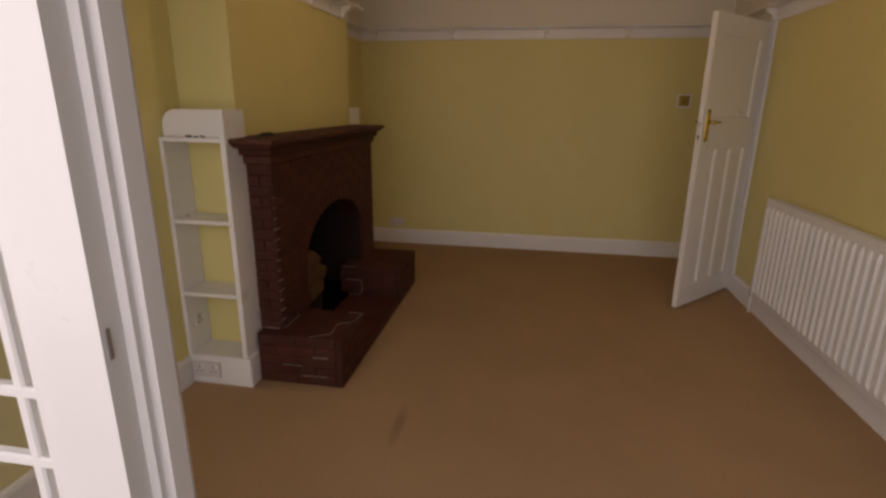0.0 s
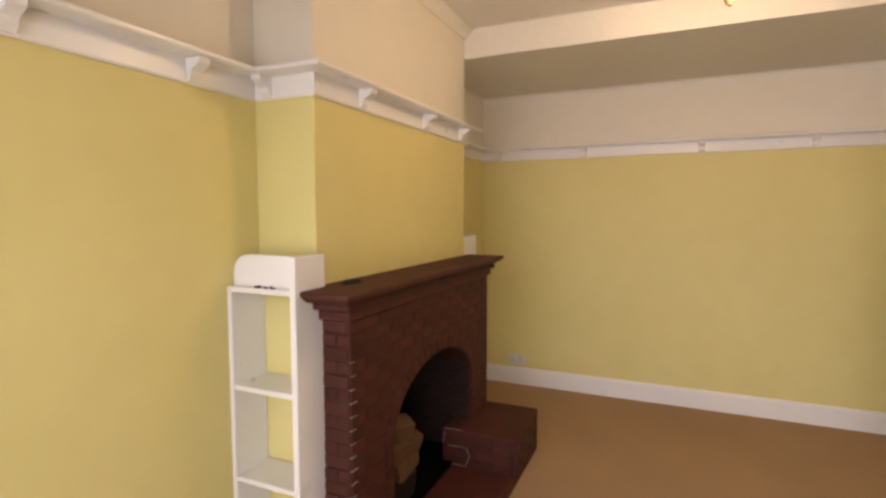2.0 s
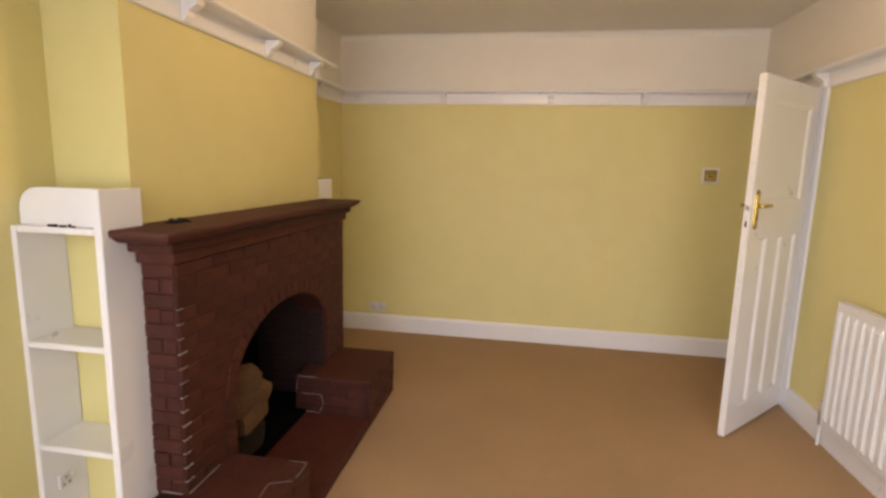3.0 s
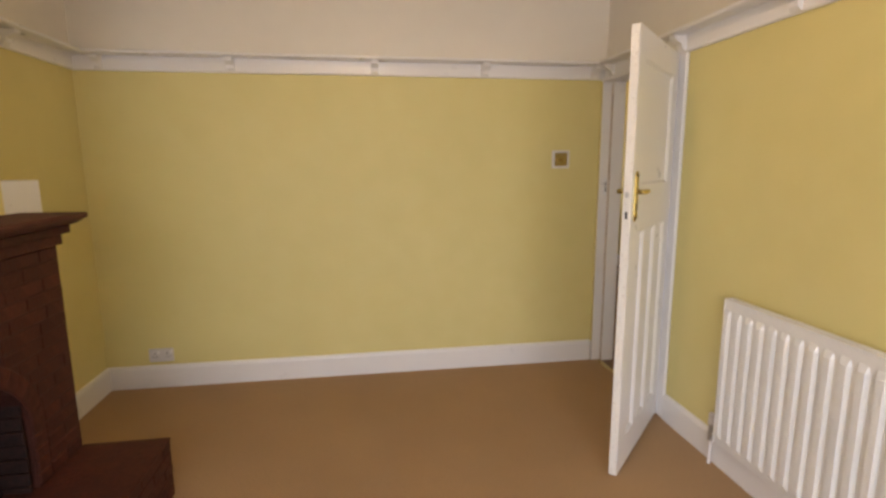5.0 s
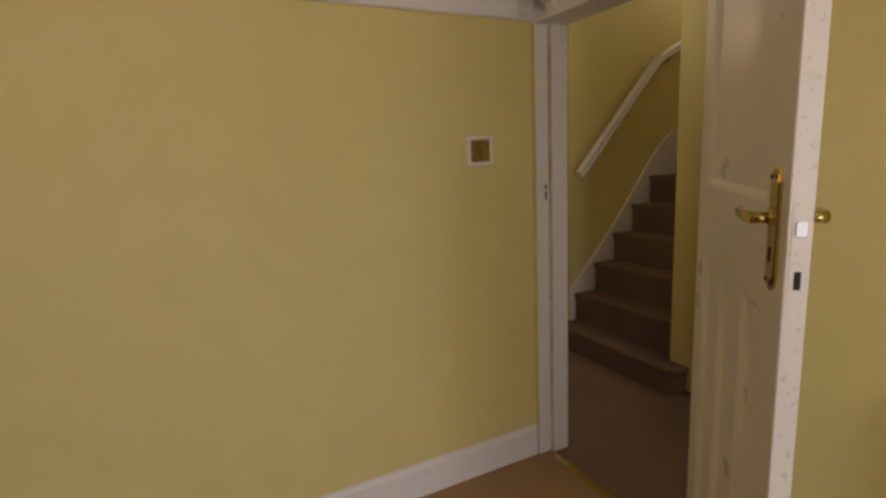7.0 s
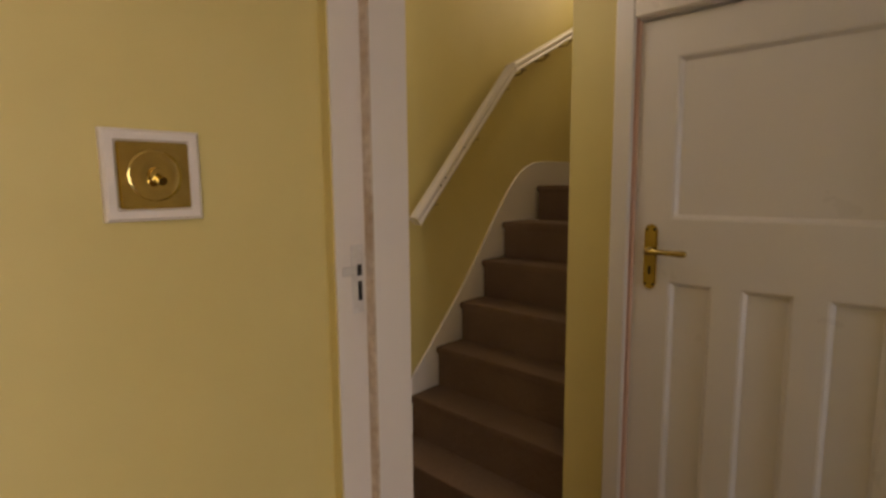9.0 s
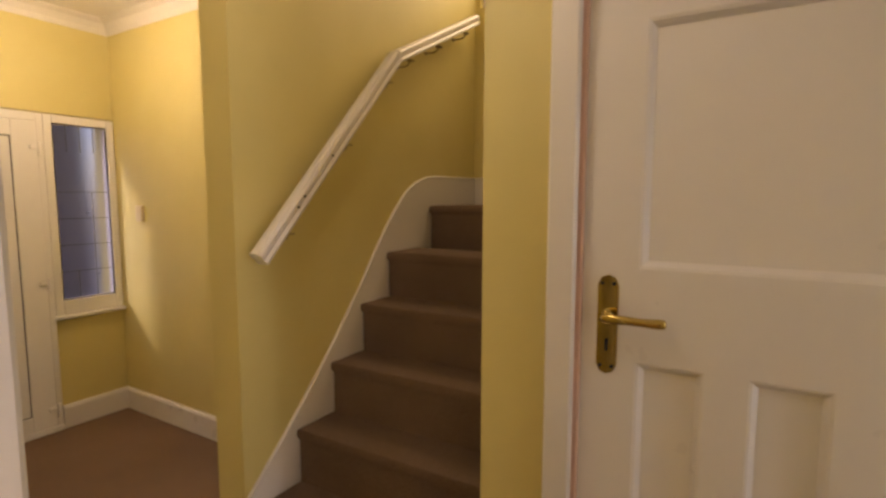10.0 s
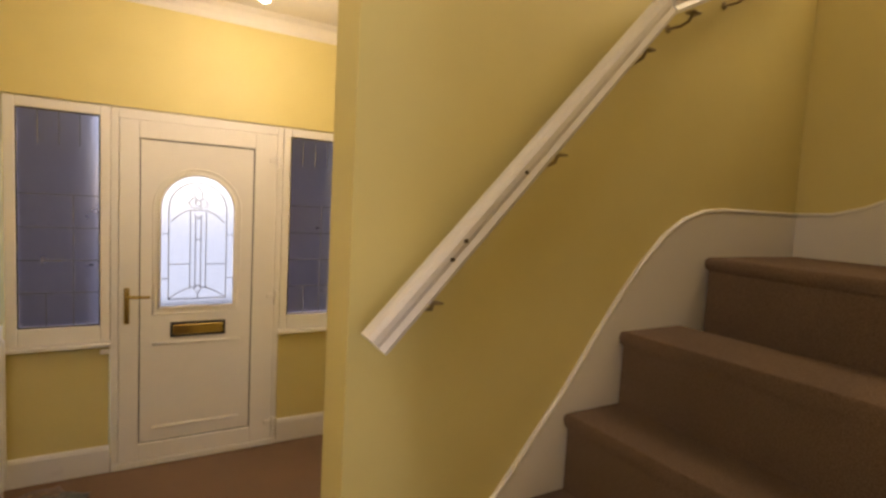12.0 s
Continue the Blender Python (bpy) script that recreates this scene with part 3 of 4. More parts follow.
socket_plate((-3.17, -2.876, 0.085), (0, -1, 0), 0.15, 0.085, "white double socket on the shelf plinth")
socket_plate((WX + 0.0225, -2.80, 0.315), (1, 0, 0), 0.05, 0.05, "small white aerial socket inside the shelves", holes=1)
socket_plate((-2.945, -0.001, 0.213), (0, -1, 0), 0.145, 0.085, "grey-white double socket above the skirting")

# ---- light switch ----
ob = thing("light_switch", (-0.332, -0.001, 1.425), "polished brass toggle switch in a white surround", "switch")
cx, cz = -0.332, 1.425
bm = bmesh.new()
rings = []
for o, d in ((0.059, 0.0), (0.059, -0.010), (0.055, -0.014), (0.046, -0.014), (0.043, -0.010)):
    rings.append([(cx + sx * o, d - 0.001, cz + sz * o) for sx, sz in ((-1, -1), (1, -1), (1, 1), (-1, 1))])
loft(bm, rings)
part("surround", bm, WHITE, ob)
part("switch_plate", boxes((cx - 0.043, cx + 0.043, -0.017, -0.008, cz - 0.043, cz + 0.043), bev=0.002), BRASS, ob, "polished brass plate")
bm = bmesh.new()
loft(bm, [[(cx + r * math.cos(k * math.pi / 12), d, cz + r * math.sin(k * math.pi / 12)) for k in range(24)] for r, d in ((0.034, -0.0168), (0.033, -0.0174), (0.029, -0.0180), (0.022, -0.0182), (0.016, -0.0180), (0.012, -0.0178))])
part("dished_disc", bm, BRASS, ob, smooth=True)
part("collar", tubes(((cx, -0.016, cz), (cx, -0.024, cz), 0.011, 0.009), segs=16), BRASS, ob)
part("toggle", tubes(((cx, -0.02, cz), (cx + 0.002, -0.036, cz - 0.008), 0.004, 0.006), segs=10), BRASS, ob)


# ---- panelled doors ----
def lever_set(parent, w, t, zc, side, lock_x):
    """A brass lever on a long plate, on one face of a leaf (local axes: x along the leaf, y through it)."""
    y = side * t / 2
    s = side
    pts = [(lock_x + u, zc + v) for u, v in [(-0.021, -0.085), (-0.014, -0.10), (0, -0.106), (0.014, -0.10), (0.021, -0.085), (0.021, 0.085), (0.014, 0.10), (0, 0.106), (-0.014, 0.10), (-0.021, 0.085)]]
    bm = bmesh.new()
    plate(bm, pts, y, y + s * 0.004, "y")
    inner = [(lock_x + (u - lock_x) * 0.8, zc + (v - zc) * 0.93) for u, v in pts]
    plate(bm, inner, y + s * 0.004, y + s * 0.007, "y")
    h = local_part("door_handle", bm, BRASS, parent, "polished brass lever handle on a long plate")
    bm = bmesh.new()
    z = zc + 0.02
    tube(bm, (lock_x, y, z), (lock_x, y + s * 0.012, z), 0.015, 0.012, segs=14)
    tube(bm, (lock_x, y + s * 0.01, z), (lock_x, y + s * 0.038, z), 0.010, segs=12)
    way = -1
    tip = [(-0.008, 0.034, 0, 0.006), (0.0, 0.036, 0, 0.011), (0.02, 0.040, 0.0005, 0.0105), (0.045, 0.041, 0.001, 0.009), (0.07, 0.038, 0.0, 0.0085), (0.09, 0.034, -0.001, 0.0095), (0.105, 0.031, -0.001, 0.0105), (0.114, 0.030, -0.001, 0.0095), (0.118, 0.030, -0.001, 0.005)]
    rings = []
    for a, d, e, r in tip:
        rings.append([(lock_x + way * a, y + s * (d + r * 0.7 * math.cos(k * math.pi / 6)), z + e + r * math.sin(k * math.pi / 6)) for k in range(12)])
    loft(bm, rings)
    local_part("lever", bm, BRASS, h, smooth=True)
    bm = bmesh.new()
    for u, v in ((-0.012, 0.088), (0.012, 0.088), (-0.012, -0.088), (0.012, -0.088)):
        tube(bm, (lock_x + u, y + s * 0.006, zc + v), (lock_x + u, y + s * 0.0085, zc + v), 0.004, segs=8)
    local_part("screws", bm, DARK, h)
    bm = boxes((lock_x - 0.003, lock_x + 0.003, min(y, y + s * 0.0085), max(y, y + s * 0.0085), zc - 0.055, zc - 0.03))
    local_part("keyhole", bm, DARK, h)


def panel_door(name, words, m, w, h, t, lock_z, edge_worn):
    """A one-over-three panel door. Local axes: the hinge edge at x=0, the lock edge at x=w, y through the leaf."""
    ob = thing(name, m.translation, words, "door", kind="structure")
    ob.matrix_world = m
    ob.matrix_basis = m
    st, mid, up0, up1, lo0, lo1 = 0.112, 0.075, 1.29, h - 0.115, 0.145, 1.095
    k = w / 0.757
    cols = [(st * k, (st + 0.128) * k), (0.314 * k, 0.443 * k), (w - (st + 0.128) * k, w - st * k)]
    rows = [(0, st * k, 0, h), (w - st * k, w, 0, h), (st * k, w - st * k, 0, lo0), (st * k, w - st * k, lo1, up0), (st * k, w - st * k, up1, h)]
    rows += [(cols[0][1], cols[1][0], lo0, lo1), (cols[1][1], cols[2][0], lo0, lo1)]
    bm = bmesh.new()
    for x0, x1, z0, z1 in rows:
        box(bm, x0, x1, -t / 2, t / 2, z0, z1)
    local_part("leaf_frame", bm, WHITE, ob)
    for x0, x1, z0, z1 in [(st * k, w - st * k, up0, up1)] + [(a, b, lo0, lo1) for a, b in cols]:
        p = local_part("panel", boxes((x0, x1, -0.005, 0.005, z0, z1)), WHITE, ob)
        bm = bmesh.new()
        for s in (-1, 1):
            ring = []
            for ins, d in ((0, t / 2 - 0.001), (0.006, t / 2 - 0.003), (0.012, 0.010), (0.016, 0.0052)):
                ring.append([(x0 + ins, s * d, z0 + ins), (x1 - ins, s * d, z0 + ins), (x1 - ins, s * d, z1 - ins), (x0 + ins, s * d, z1 - ins)])
            loft(bm, ring, caps=False)
        local_part("moulding", bm, WHITE, p)
    local_part("lock_edge", boxes((w, w + 0.0025, -t / 2 + 0.001, t / 2 - 0.001, 0.004, h - 0.004)), WORN if edge_worn else SALMON, ob, "chipped paint on the door edge" if edge_worn else "")
    lk = local_part("lock", boxes((w + 0.0025, w + 0.004, -0.012, 0.012, lock_z - 0.11, lock_z + 0.05)), WORN if edge_worn else STEEL, ob, "painted-over mortice lock plate")
    local_part("latch", boxes((w + 0.004, w + 0.008, -0.007, 0.007, lock_z - 0.002, lock_z + 0.02)), STEEL, lk)
    local_part("bolt_hole", boxes((w + 0.004, w + 0.0045, -0.005, 0.005, lock_z - 0.09, lock_z - 0.06)), DARK, lk)
    for s in (-1, 1):
        lever_set(ob, w, t, lock_z, s, w - 0.055)
    for z in (0.25, 1.70):
        local_part("hinge", boxes((-0.003, 0.0, -t / 2 + 0.004, t / 2, z - 0.045, z + 0.045), (-0.012, 0.004, t / 2, t / 2 + 0.012, z - 0.045, z + 0.045), bev=0.002), WORN, ob)
    return ob


hinge, tip = Vector((-0.058, -0.825, 0.012)), Vector((-0.568, -1.355, 0.012))
yaw = math.degrees(math.atan2((tip - hinge).y, (tip - hinge).x))
panel_door("door_1", "white one-over-three panel door standing wide open into the living room", pose(*hinge, 0, 0, yaw), 0.737, 1.925, 0.035, 1.250, True)
panel_door("door_2", "white one-over-three panel door, closed, facing the hall", pose(1.092, -0.832, 0.008, 0, 0, 90), 0.762, 1.895, 0.042, 1.168, False)

# door_1 frame in the partition
ob = thing("door_frame_1", (0.0, -0.4, 0), "white painted door frame with a chipped rebate and strike plate", "door frame", kind="structure")
for sgn, y0 in ((1, -0.0), (-1, -0.83)):
    # lining, rebated on the living-room side
    a, b, c = y0, y0 - sgn * 0.024, y0 - sgn * 0.044
    part("lining", plate(bmesh.new(), [(-0.06, a), (0.092, a), (0.092, c), (0.004, c), (0.004, b), (-0.06, b)], 0.0, 1.928, "z"), WHITE, ob)
    part("stop_bead", boxes((0.0025, 0.0065, min(b, c) - 0.001, max(b, c) + 0.001, 0.0, 1.92)), TAN, ob, "chipped bead along the rebate")
part("frame_edge", boxes((-0.063, -0.06, -0.020, 0.0, 0.146, 1.928)), YELLOW, ob, "frame edge painted over in wall yellow")
part("head", boxes((-0.06, 0.092, -0.83, 0.0, 1.928, RAIL + 0.01)), WHITE, ob)
part("architrave", boxes((EX - 0.018, EX, -0.90, -0.832, 0, RAIL), bev=0.005), WHITE, ob)
part("architrave", boxes((HX, HX + 0.016, -0.90, -0.80, 0, 2.0), bev=0.005), WHITE, ob)
part("architrave", boxes((HX, HX + 0.016, -0.8, 0.0, 1.93, 2.0), bev=0.005), WHITE, ob)
part("architrave", boxes((HX, HX + 0.016, -0.03, 0.07, 0, 2.0), bev=0.005), WHITE, ob)
sp = part("strike_plate", boxes((-0.030, -0.004, -0.0255, -0.0235, 1.182, 1.306), bev=0.0008), PLATE, ob, "painted steel strike plate")
part("strike_hole", boxes((-0.018, -0.008, -0.026, -0.0245, 1.250, 1.270), (-0.017, -0.008, -0.026, -0.0245, 1.205, 1.240)), DARK, sp)
part("strike_lip", boxes((-0.050, -0.020, -0.0275, -0.0245, 1.252, 1.268), bev=0.001), PLATE, sp)
tagged(mesh_ob("threshold_strip", boxes((-0.028, 0.004, -0.786, -0.044, 0.0, 0.006), bev=0.002), BRASS), "thin brass carpet strip across the doorway", "threshold strip", kind="structure")


# ---- radiators ----
def radiator(m, length, h, words, valve=True):
    """A ribbed panel radiator. Local axes: x along, +y to the room, z from its lower edge."""
    ob = thing("radiator", m.translation, words, "radiator", "radiators")
    ob.matrix_world = m
    ob.matrix_basis = m
    n = int(length / 0.06)
    step = length / n
    us = []
    for i in range(n):
        u = i * step
        us += [(u, 0.0), (u + step * 0.22, 0.0), (u + step * 0.36, 1.0), (u + step * 0.78, 1.0), (u + step * 0.92, 0.0)]
    us.append((length, 0.0))
    zs = [(0.0, 0), (0.030, 0), (0.05, 1), (h - 0.07, 1), (h - 0.045, 0), (h - 0.006, 0), (h, 0)]
    bm = bmesh.new()
    grid = [[bm.verts.new((u, 0.062 + 0.013 * a * b - (0.004 if k in (0, len(zs) - 1) else 0), z)) for u, a in us] for k, (z, b) in enumerate(zs)]
    for r0, r1 in zip(grid, grid[1:]):
        for i in range(len(us) - 1):
            bm.faces.new((r0[i], r0[i + 1], r1[i + 1], r1[i]))
    local_part("front_panel", bm, RADW, ob)
    local_part("back_panel", boxes((0.0, length, 0.018, 0.03, 0.0, h), bev=0.003), RADW, ob)
    local_part("top_grille", boxes(*[(0.01 + i * 0.03, 0.03 + i * 0.03, 0.03, 0.06, h - 0.012, h - 0.004) for i in range(int((length - 0.04) / 0.03))], (0, length, 0.052, 0.066, h - 0.008, h + 0.001), bev=0.001), RADW, ob)
    for x in (0.0, length):
        local_part("end_panel", boxes((x - 0.004, x + 0.004, 0.016, 0.064, 0.0, h), bev=0.002), RADW, ob)
    local_part("bracket", boxes((length * 0.15, length * 0.15 + 0.04, 0.0, 0.02, 0.05, h - 0.05)), RADW, ob)
    local_part("bracket", boxes((length * 0.85, length * 0.85 + 0.04, 0.0, 0.02, 0.05, h - 0.05)), RADW, ob)
    if valve:
        v = local_part("valve", tubes(((-0.045, 0.04, 0.02), (0.0, 0.04, 0.02), 0.010), ((-0.045, 0.04, -0.02), (-0.045, 0.04, 0.06), 0.013), segs=12), STEEL, ob, "dull steel radiator valve")
        local_part("valve_cap", tubes(((-0.045, 0.04, 0.06), (-0.045, 0.04, 0.105), 0.017, 0.014), segs=14), SOCKET, v)
        local_part("pipe", tubes(((-0.045, 0.04, -0.135), (-0.045, 0.04, -0.02), 0.0075), segs=10), WHITE, v)
    return ob


# local +y faces -x here: turn by 90 degrees
radiator(pose(EX, -3.1, 0.14, 0, 0, 90) @ Matrix.Identity(4), 1.73, 0.675, "long white ribbed panel radiator under a bare wall", valve=False)
ob = thing("radiator_valve", (EX - 0.04, -1.325, 0), "dull steel radiator valve on a white pipe", "valve")
part("valve_body", tubes(((EX - 0.04, -1.37, 0.16), (EX - 0.04, -1.325, 0.16), 0.010), ((EX - 0.04, -1.325, 0.12), (EX - 0.04, -1.325, 0.20), 0.013), segs=12), STEEL, ob)
part("valve_cap", tubes(((EX - 0.04, -1.325, 0.20), (EX - 0.04, -1.325, 0.25), 0.017, 0.014), segs=14), SOCKET, ob)
part("pipe", tubes(((EX - 0.04, -1.325, 0.0), (EX - 0.04, -1.325, 0.12), 0.0075), segs=10), WHITE, ob)
radiator(pose(HX, 3.02, 0.12, 0, 0, -90), 0.9, 0.76, "white ribbed panel radiator on the entrance wall")

# ---- ceiling light of the living room ----
cx_, cy_ = -1.585, -2.03
lamp = thing("chandelier", (cx_, cy_, CEILING), "small brass chandelier with bare candle bulbs, lit", "chandelier")
part("ceiling_rose", tubes(((cx_, cy_, CEILING), (cx_, cy_, CEILING - 0.012), 0.055, 0.05), ((cx_, cy_, CEILING - 0.012), (cx_, cy_, CEILING - 0.035), 0.03, 0.012), segs=20), BRASS, lamp)
part("stem", tubes(((cx_, cy_, CEILING - 0.03), (cx_, cy_, 2.37), 0.006), ((cx_, cy_, 2.40), (cx_, cy_, 2.365), 0.016, 0.022), ((cx_, cy_, 2.365), (cx_, cy_, 2.335), 0.022, 0.008), segs=14), BRASS, lamp)
bm = bmesh.new()
bead(bm, [(cx_, cy_, 2.34), (cx_, cy_, 2.30), (cx_ + 0.008, cy_, 2.282), (cx_ + 0.018, cy_, 2.278), (cx_ + 0.025, cy_, 2.288), (cx_ + 0.018, cy_, 2.298)], 0.0045)
part("finial", bm, BRASS, lamp, "curled brass hook under the lamp", smooth=True)
for k in range(3):
    a = math.tau * k / 3 + 0.5
    u, v = math.cos(a), math.sin(a)
    bm = bmesh.new()
    bead(bm, [(cx_ + u * r, cy_ + v * r, z) for r, z in ((0.012, 2.385), (0.05, 2.365), (0.10, 2.362), (0.145, 2.378), (0.16, 2.41))], 0.005)
    arm = part("arm", bm, BRASS, lamp, smooth=True)
    part("cup", tubes(((cx_ + u * 0.16, cy_ + v * 0.16, 2.408), (cx_ + u * 0.16, cy_ + v * 0.16, 2.43), 0.011, 0.02), segs=14), BRASS, arm)
    bm = bmesh.new()
    loft(bm, [[(cx_ + u * 0.16 + r * math.cos(q * math.pi / 6), cy_ + v * 0.16 + r * math.sin(q * math.pi / 6), z) for q in range(12)] for z, r in ((2.43, 0.010), (2.45, 0.015), (2.475, 0.016), (2.50, 0.010), (2.518, 0.002))])
    part("bulb", bm, BULB, arm, "lit candle bulb", smooth=True)

# ---- hall ----
setting("wall_partition_north", boxes((EX, HX, NY + 0.0, FY, 0, 2.8)), YELLOW, "yellow painted entrance wall")
setting("wall_hall_south", boxes((HX, 0.2, -2.3, -2.2, 0, 2.8), (0.94, DX + 0.1, -2.3, -2.2, 0, 2.8), (0.2, 0.94, -2.3, -2.2, 2.03, 2.8)), YELLOW, "yellow painted end wall of the hall")
bm = boxes((DX, DX + 0.09, -2.3, -0.905, 0, 2.8), (DX, DX + 0.09, -0.905, 0.0, 1.985, 2.8))
setting("wall_hall_east", bm, YELLOW, "yellow painted hall wall round the closed door")
setting("wall_stair_pier", boxes((DX, DX + 0.09, 0.0, 0.16, 0.0, 2.8), (DX + 0.09, 2.02, 0.07, 0.16, 0.0, 3.8), (DX, 2.02, 0.07, 0.16, 2.8, 3.8)), YELLOW, "yellow painted pier between stairs and door")
setting("wall_handrail", boxes((RXE, SX + 0.1, RY0, RY1, 0.0, 3.8)), YELLOW, "yellow painted stair wall carrying the handrail")
setting("wall_stair_end", plate(bmesh.new(), [(-2.0, 0), (RY0, 0), (RY0, 3.5), (1.04, 3.5), (1.04, 2.55), (0.2, 2.55), (0.2, 3.5), (-2.0, 3.5)], SX, SX + 0.1, "x"), YELLOW, "yellow painted wall at the stair turn")
setting("wall_stair_end_upper", boxes((SX, SX + 0.1, -2.0, RY0, 3.5, 3.8)), YELLOW, "yellow painted wall over the added, unseen landing window")
setting("wall_stair_inner", boxes((1.93, 2.02, -2.0, 0.07, 0, 3.8)), YELLOW, "yellow painted wall beside the upper flight")
setting("wall_stair_back", boxes((2.02, SX, -2.1, -2.0, 0, 3.8)), YELLOW, "yellow painted wall above the upper flight")
setting("ceiling_stairs", boxes((DX, SX + 0.1, -2.1, RY1, 3.8, 3.9)), CEIL, "off-white ceiling over the stairs")
setting("wall_stair_head", boxes((DX - 0.06, DX, 0.0, RY1, HC, 3.9)), CREAM, "cream painted wall over the hall edge")
setting("wall_entrance_east", boxes((VX, VX + 0.1, RY1, FY, 0, 2.8)), YELLOW, "yellow painted entrance side wall")
setting("ceiling_hall", boxes((HX, DX, -2.2, RY1, HC, HC + 0.1), (HX, VX, RY1, FY, HC, HC + 0.1)), CEIL, "off-white painted hall ceiling")
bm = bmesh.new()
HCOVE = [(0, 0), (0.006, 0.0), (0.012, 0.03), (0.035, 0.062), (0.07, 0.078), (0.075, 0.085), (0, 0.085)]
run(bm, (HX, FY, HC - 0.085), (VX, FY, HC - 0.085), (0, -1, 0), HCOVE, -1, -1)
run(bm, (VX, RY1, HC - 0.085), (VX, FY, HC - 0.085), (-1, 0, 0), HCOVE, -1, -1)
run(bm, (HX, -2.2, HC - 0.085), (HX, FY, HC - 0.085), (1, 0, 0), HCOVE, -1, -1)
run(bm, (RXE, RY1, HC - 0.085), (VX, RY1, HC - 0.085), (0, 1, 0), HCOVE, 0, -1)
setting("trim_hall_coving", bm, CEIL, "white plaster coving round the hall ceiling", smooth=False)
skirting("baseboard_hall", [((HX, 0.075), (HX, FY), (1, 0, 0), 0, -1), ((HX, FY), (0.54, FY), (0, -1, 0), -1, 0), ((1.41, FY), (VX, FY), (0, -1, 0), 0, -1), ((VX, RY1), (VX, FY), (-1, 0, 0), 0, -1), ((RXE, RY1), (VX, RY1), (0, 1, 0), 0, -1), ((DX, -2.2), (DX, -0.91), (-1, 0, 0), 0, 0)], "white painted skirting board in the hall")

# glazed door added at the hall's end, out of view, for the fill light
ob = thing("door_4_added", (0.57, -2.25, 0), "unseen white glazed door added at the hall's end to let in fill light", "door", kind="structure")
part("leaf_frame", boxes((0.2, 0.3, -2.27, -2.23, 0, 2.03), (0.84, 0.94, -2.27, -2.23, 0, 2.03), (0.3, 0.84, -2.27, -2.23, 0, 0.5), (0.3, 0.84, -2.27, -2.23, 1.93, 2.03), bev=0.003), WHITE, ob)
part("pane", boxes((0.3, 0.84, -2.252, -2.248, 0.5, 1.93)), CLEAR, ob).visible_shadow = False

# frame of the closed door
ob = thing("door_frame_2", (DX, -0.45, 0), "white painted frame round the closed hall door", "door frame", kind="structure")
part("architrave", boxes((DX - 0.016, DX + 0.004, -0.062, 0.0, 0, 1.985), bev=0.005), WHITE, ob)
part("architrave", boxes((DX - 0.016, DX + 0.004, -0.905, -0.842, 0, 1.985), bev=0.005), WHITE, ob)
part("architrave", boxes((DX - 0.0165, DX + 0.004, -0.842, -0.062, 1.913, 1.985), bev=0.005), WHITE, ob)
# salmon rebate strip: paint and reflected lamplight put into one colour
part("lining", boxes((DX + 0.004, DX + 0.088, -0.0695, -0.0, 0, 1.985)), SALMON, ob, "salmon painted door rebate, warm lamplight put into its colour")
part("lining", boxes((DX + 0.004, DX + 0.088, -0.905, -0.8345, 0, 1.985)), WHITE, ob)
part("lining", boxes((DX + 0.004, DX + 0.088, -0.8345, -0.0695, 1.908, 1.985)), WHITE, ob)
# black sheet behind the leaf; its colour stands for shade in the gaps
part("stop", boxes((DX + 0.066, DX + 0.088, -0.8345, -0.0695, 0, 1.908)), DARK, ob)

# window added above the stair turn, out of view, for the stair fill lamp
ob = thing("window_4_added", (SX, 0.62, 2.55), "unseen white framed window added above the stair turn for the fill lamp", "window", kind="structure")
part("window_frame", boxes((SX + 0.03, SX + 0.08, 0.2, 0.25, 2.55, 3.5), (SX + 0.03, SX + 0.08, 0.99, 1.04, 2.55, 3.5), (SX + 0.03, SX + 0.08, 0.25, 0.99, 2.55, 2.60), (SX + 0.03, SX + 0.08, 0.25, 0.99, 3.45, 3.5), bev=0.003), WHITE, ob)
part("pane", boxes((SX + 0.05, SX + 0.055, 0.25, 0.99, 2.60, 3.45)), CLEAR, ob).visible_shadow = False

# ---- stairs ----
Z1, RISE, N2, GO = 0.152, 0.2085, 1.108, 0.1905
stairs = thing("stairs", (0.95, 0.6, 0), "stairs in taupe carpet, turning at the top, with white strings", "stairs", kind="structure")


def tread(name, pts, z0, z1, words=""):
    """One carpeted step: the outline in plan with a rounded nosing on its top edge."""
    bm = bmesh.new()
    c = [Vector((x, y, 0)) for x, y in pts]
    mid = sum(c, Vector()) / len(c)

    def ring(inset, z):
        return [(p.x + (mid - p).normalized().x * inset, p.y + (mid - p).normalized().y * inset, z) for p in c]
    rings = [ring(0.014, z0), ring(0.014, z1 - 0.045), ring(0.004, z1 - 0.034), ring(0.0, z1 - 0.022), ring(0.002, z1 - 0.010), ring(0.009, z1 - 0.002), ring(0.018, z1)]
    loft(bm, rings)
    ob = part(name, bm, STAIRC, stairs, words)
    return ob


# bottom step, round at both ends and passing in front of the pier and the wall end
pts = [(1.20, 0.165), (1.05, 0.165 - 0.135), (1.0, 0.028), (0.955, 0.045), (0.925, 0.085), (0.915, 0.13)]
pts += [(0.915, 1.08), (0.925, 1.15), (0.955, 1.20), (1.0, 1.225), (1.066, 1.228), (1.20, 1.06)]
tread("step", pts, 0.0, Z1, "rounded bottom step in taupe carpet")
for n in range(2, 7):
    x = N2 + GO * (n - 2)
    z = Z1 + RISE * (n - 1)
    tread("step", [(x, 0.162), (x + GO + 0.06, 0.162), (x + GO + 0.06, 1.062), (x, 1.062)], z - RISE - 0.05, z)
PIV = (2.07, 0.162)
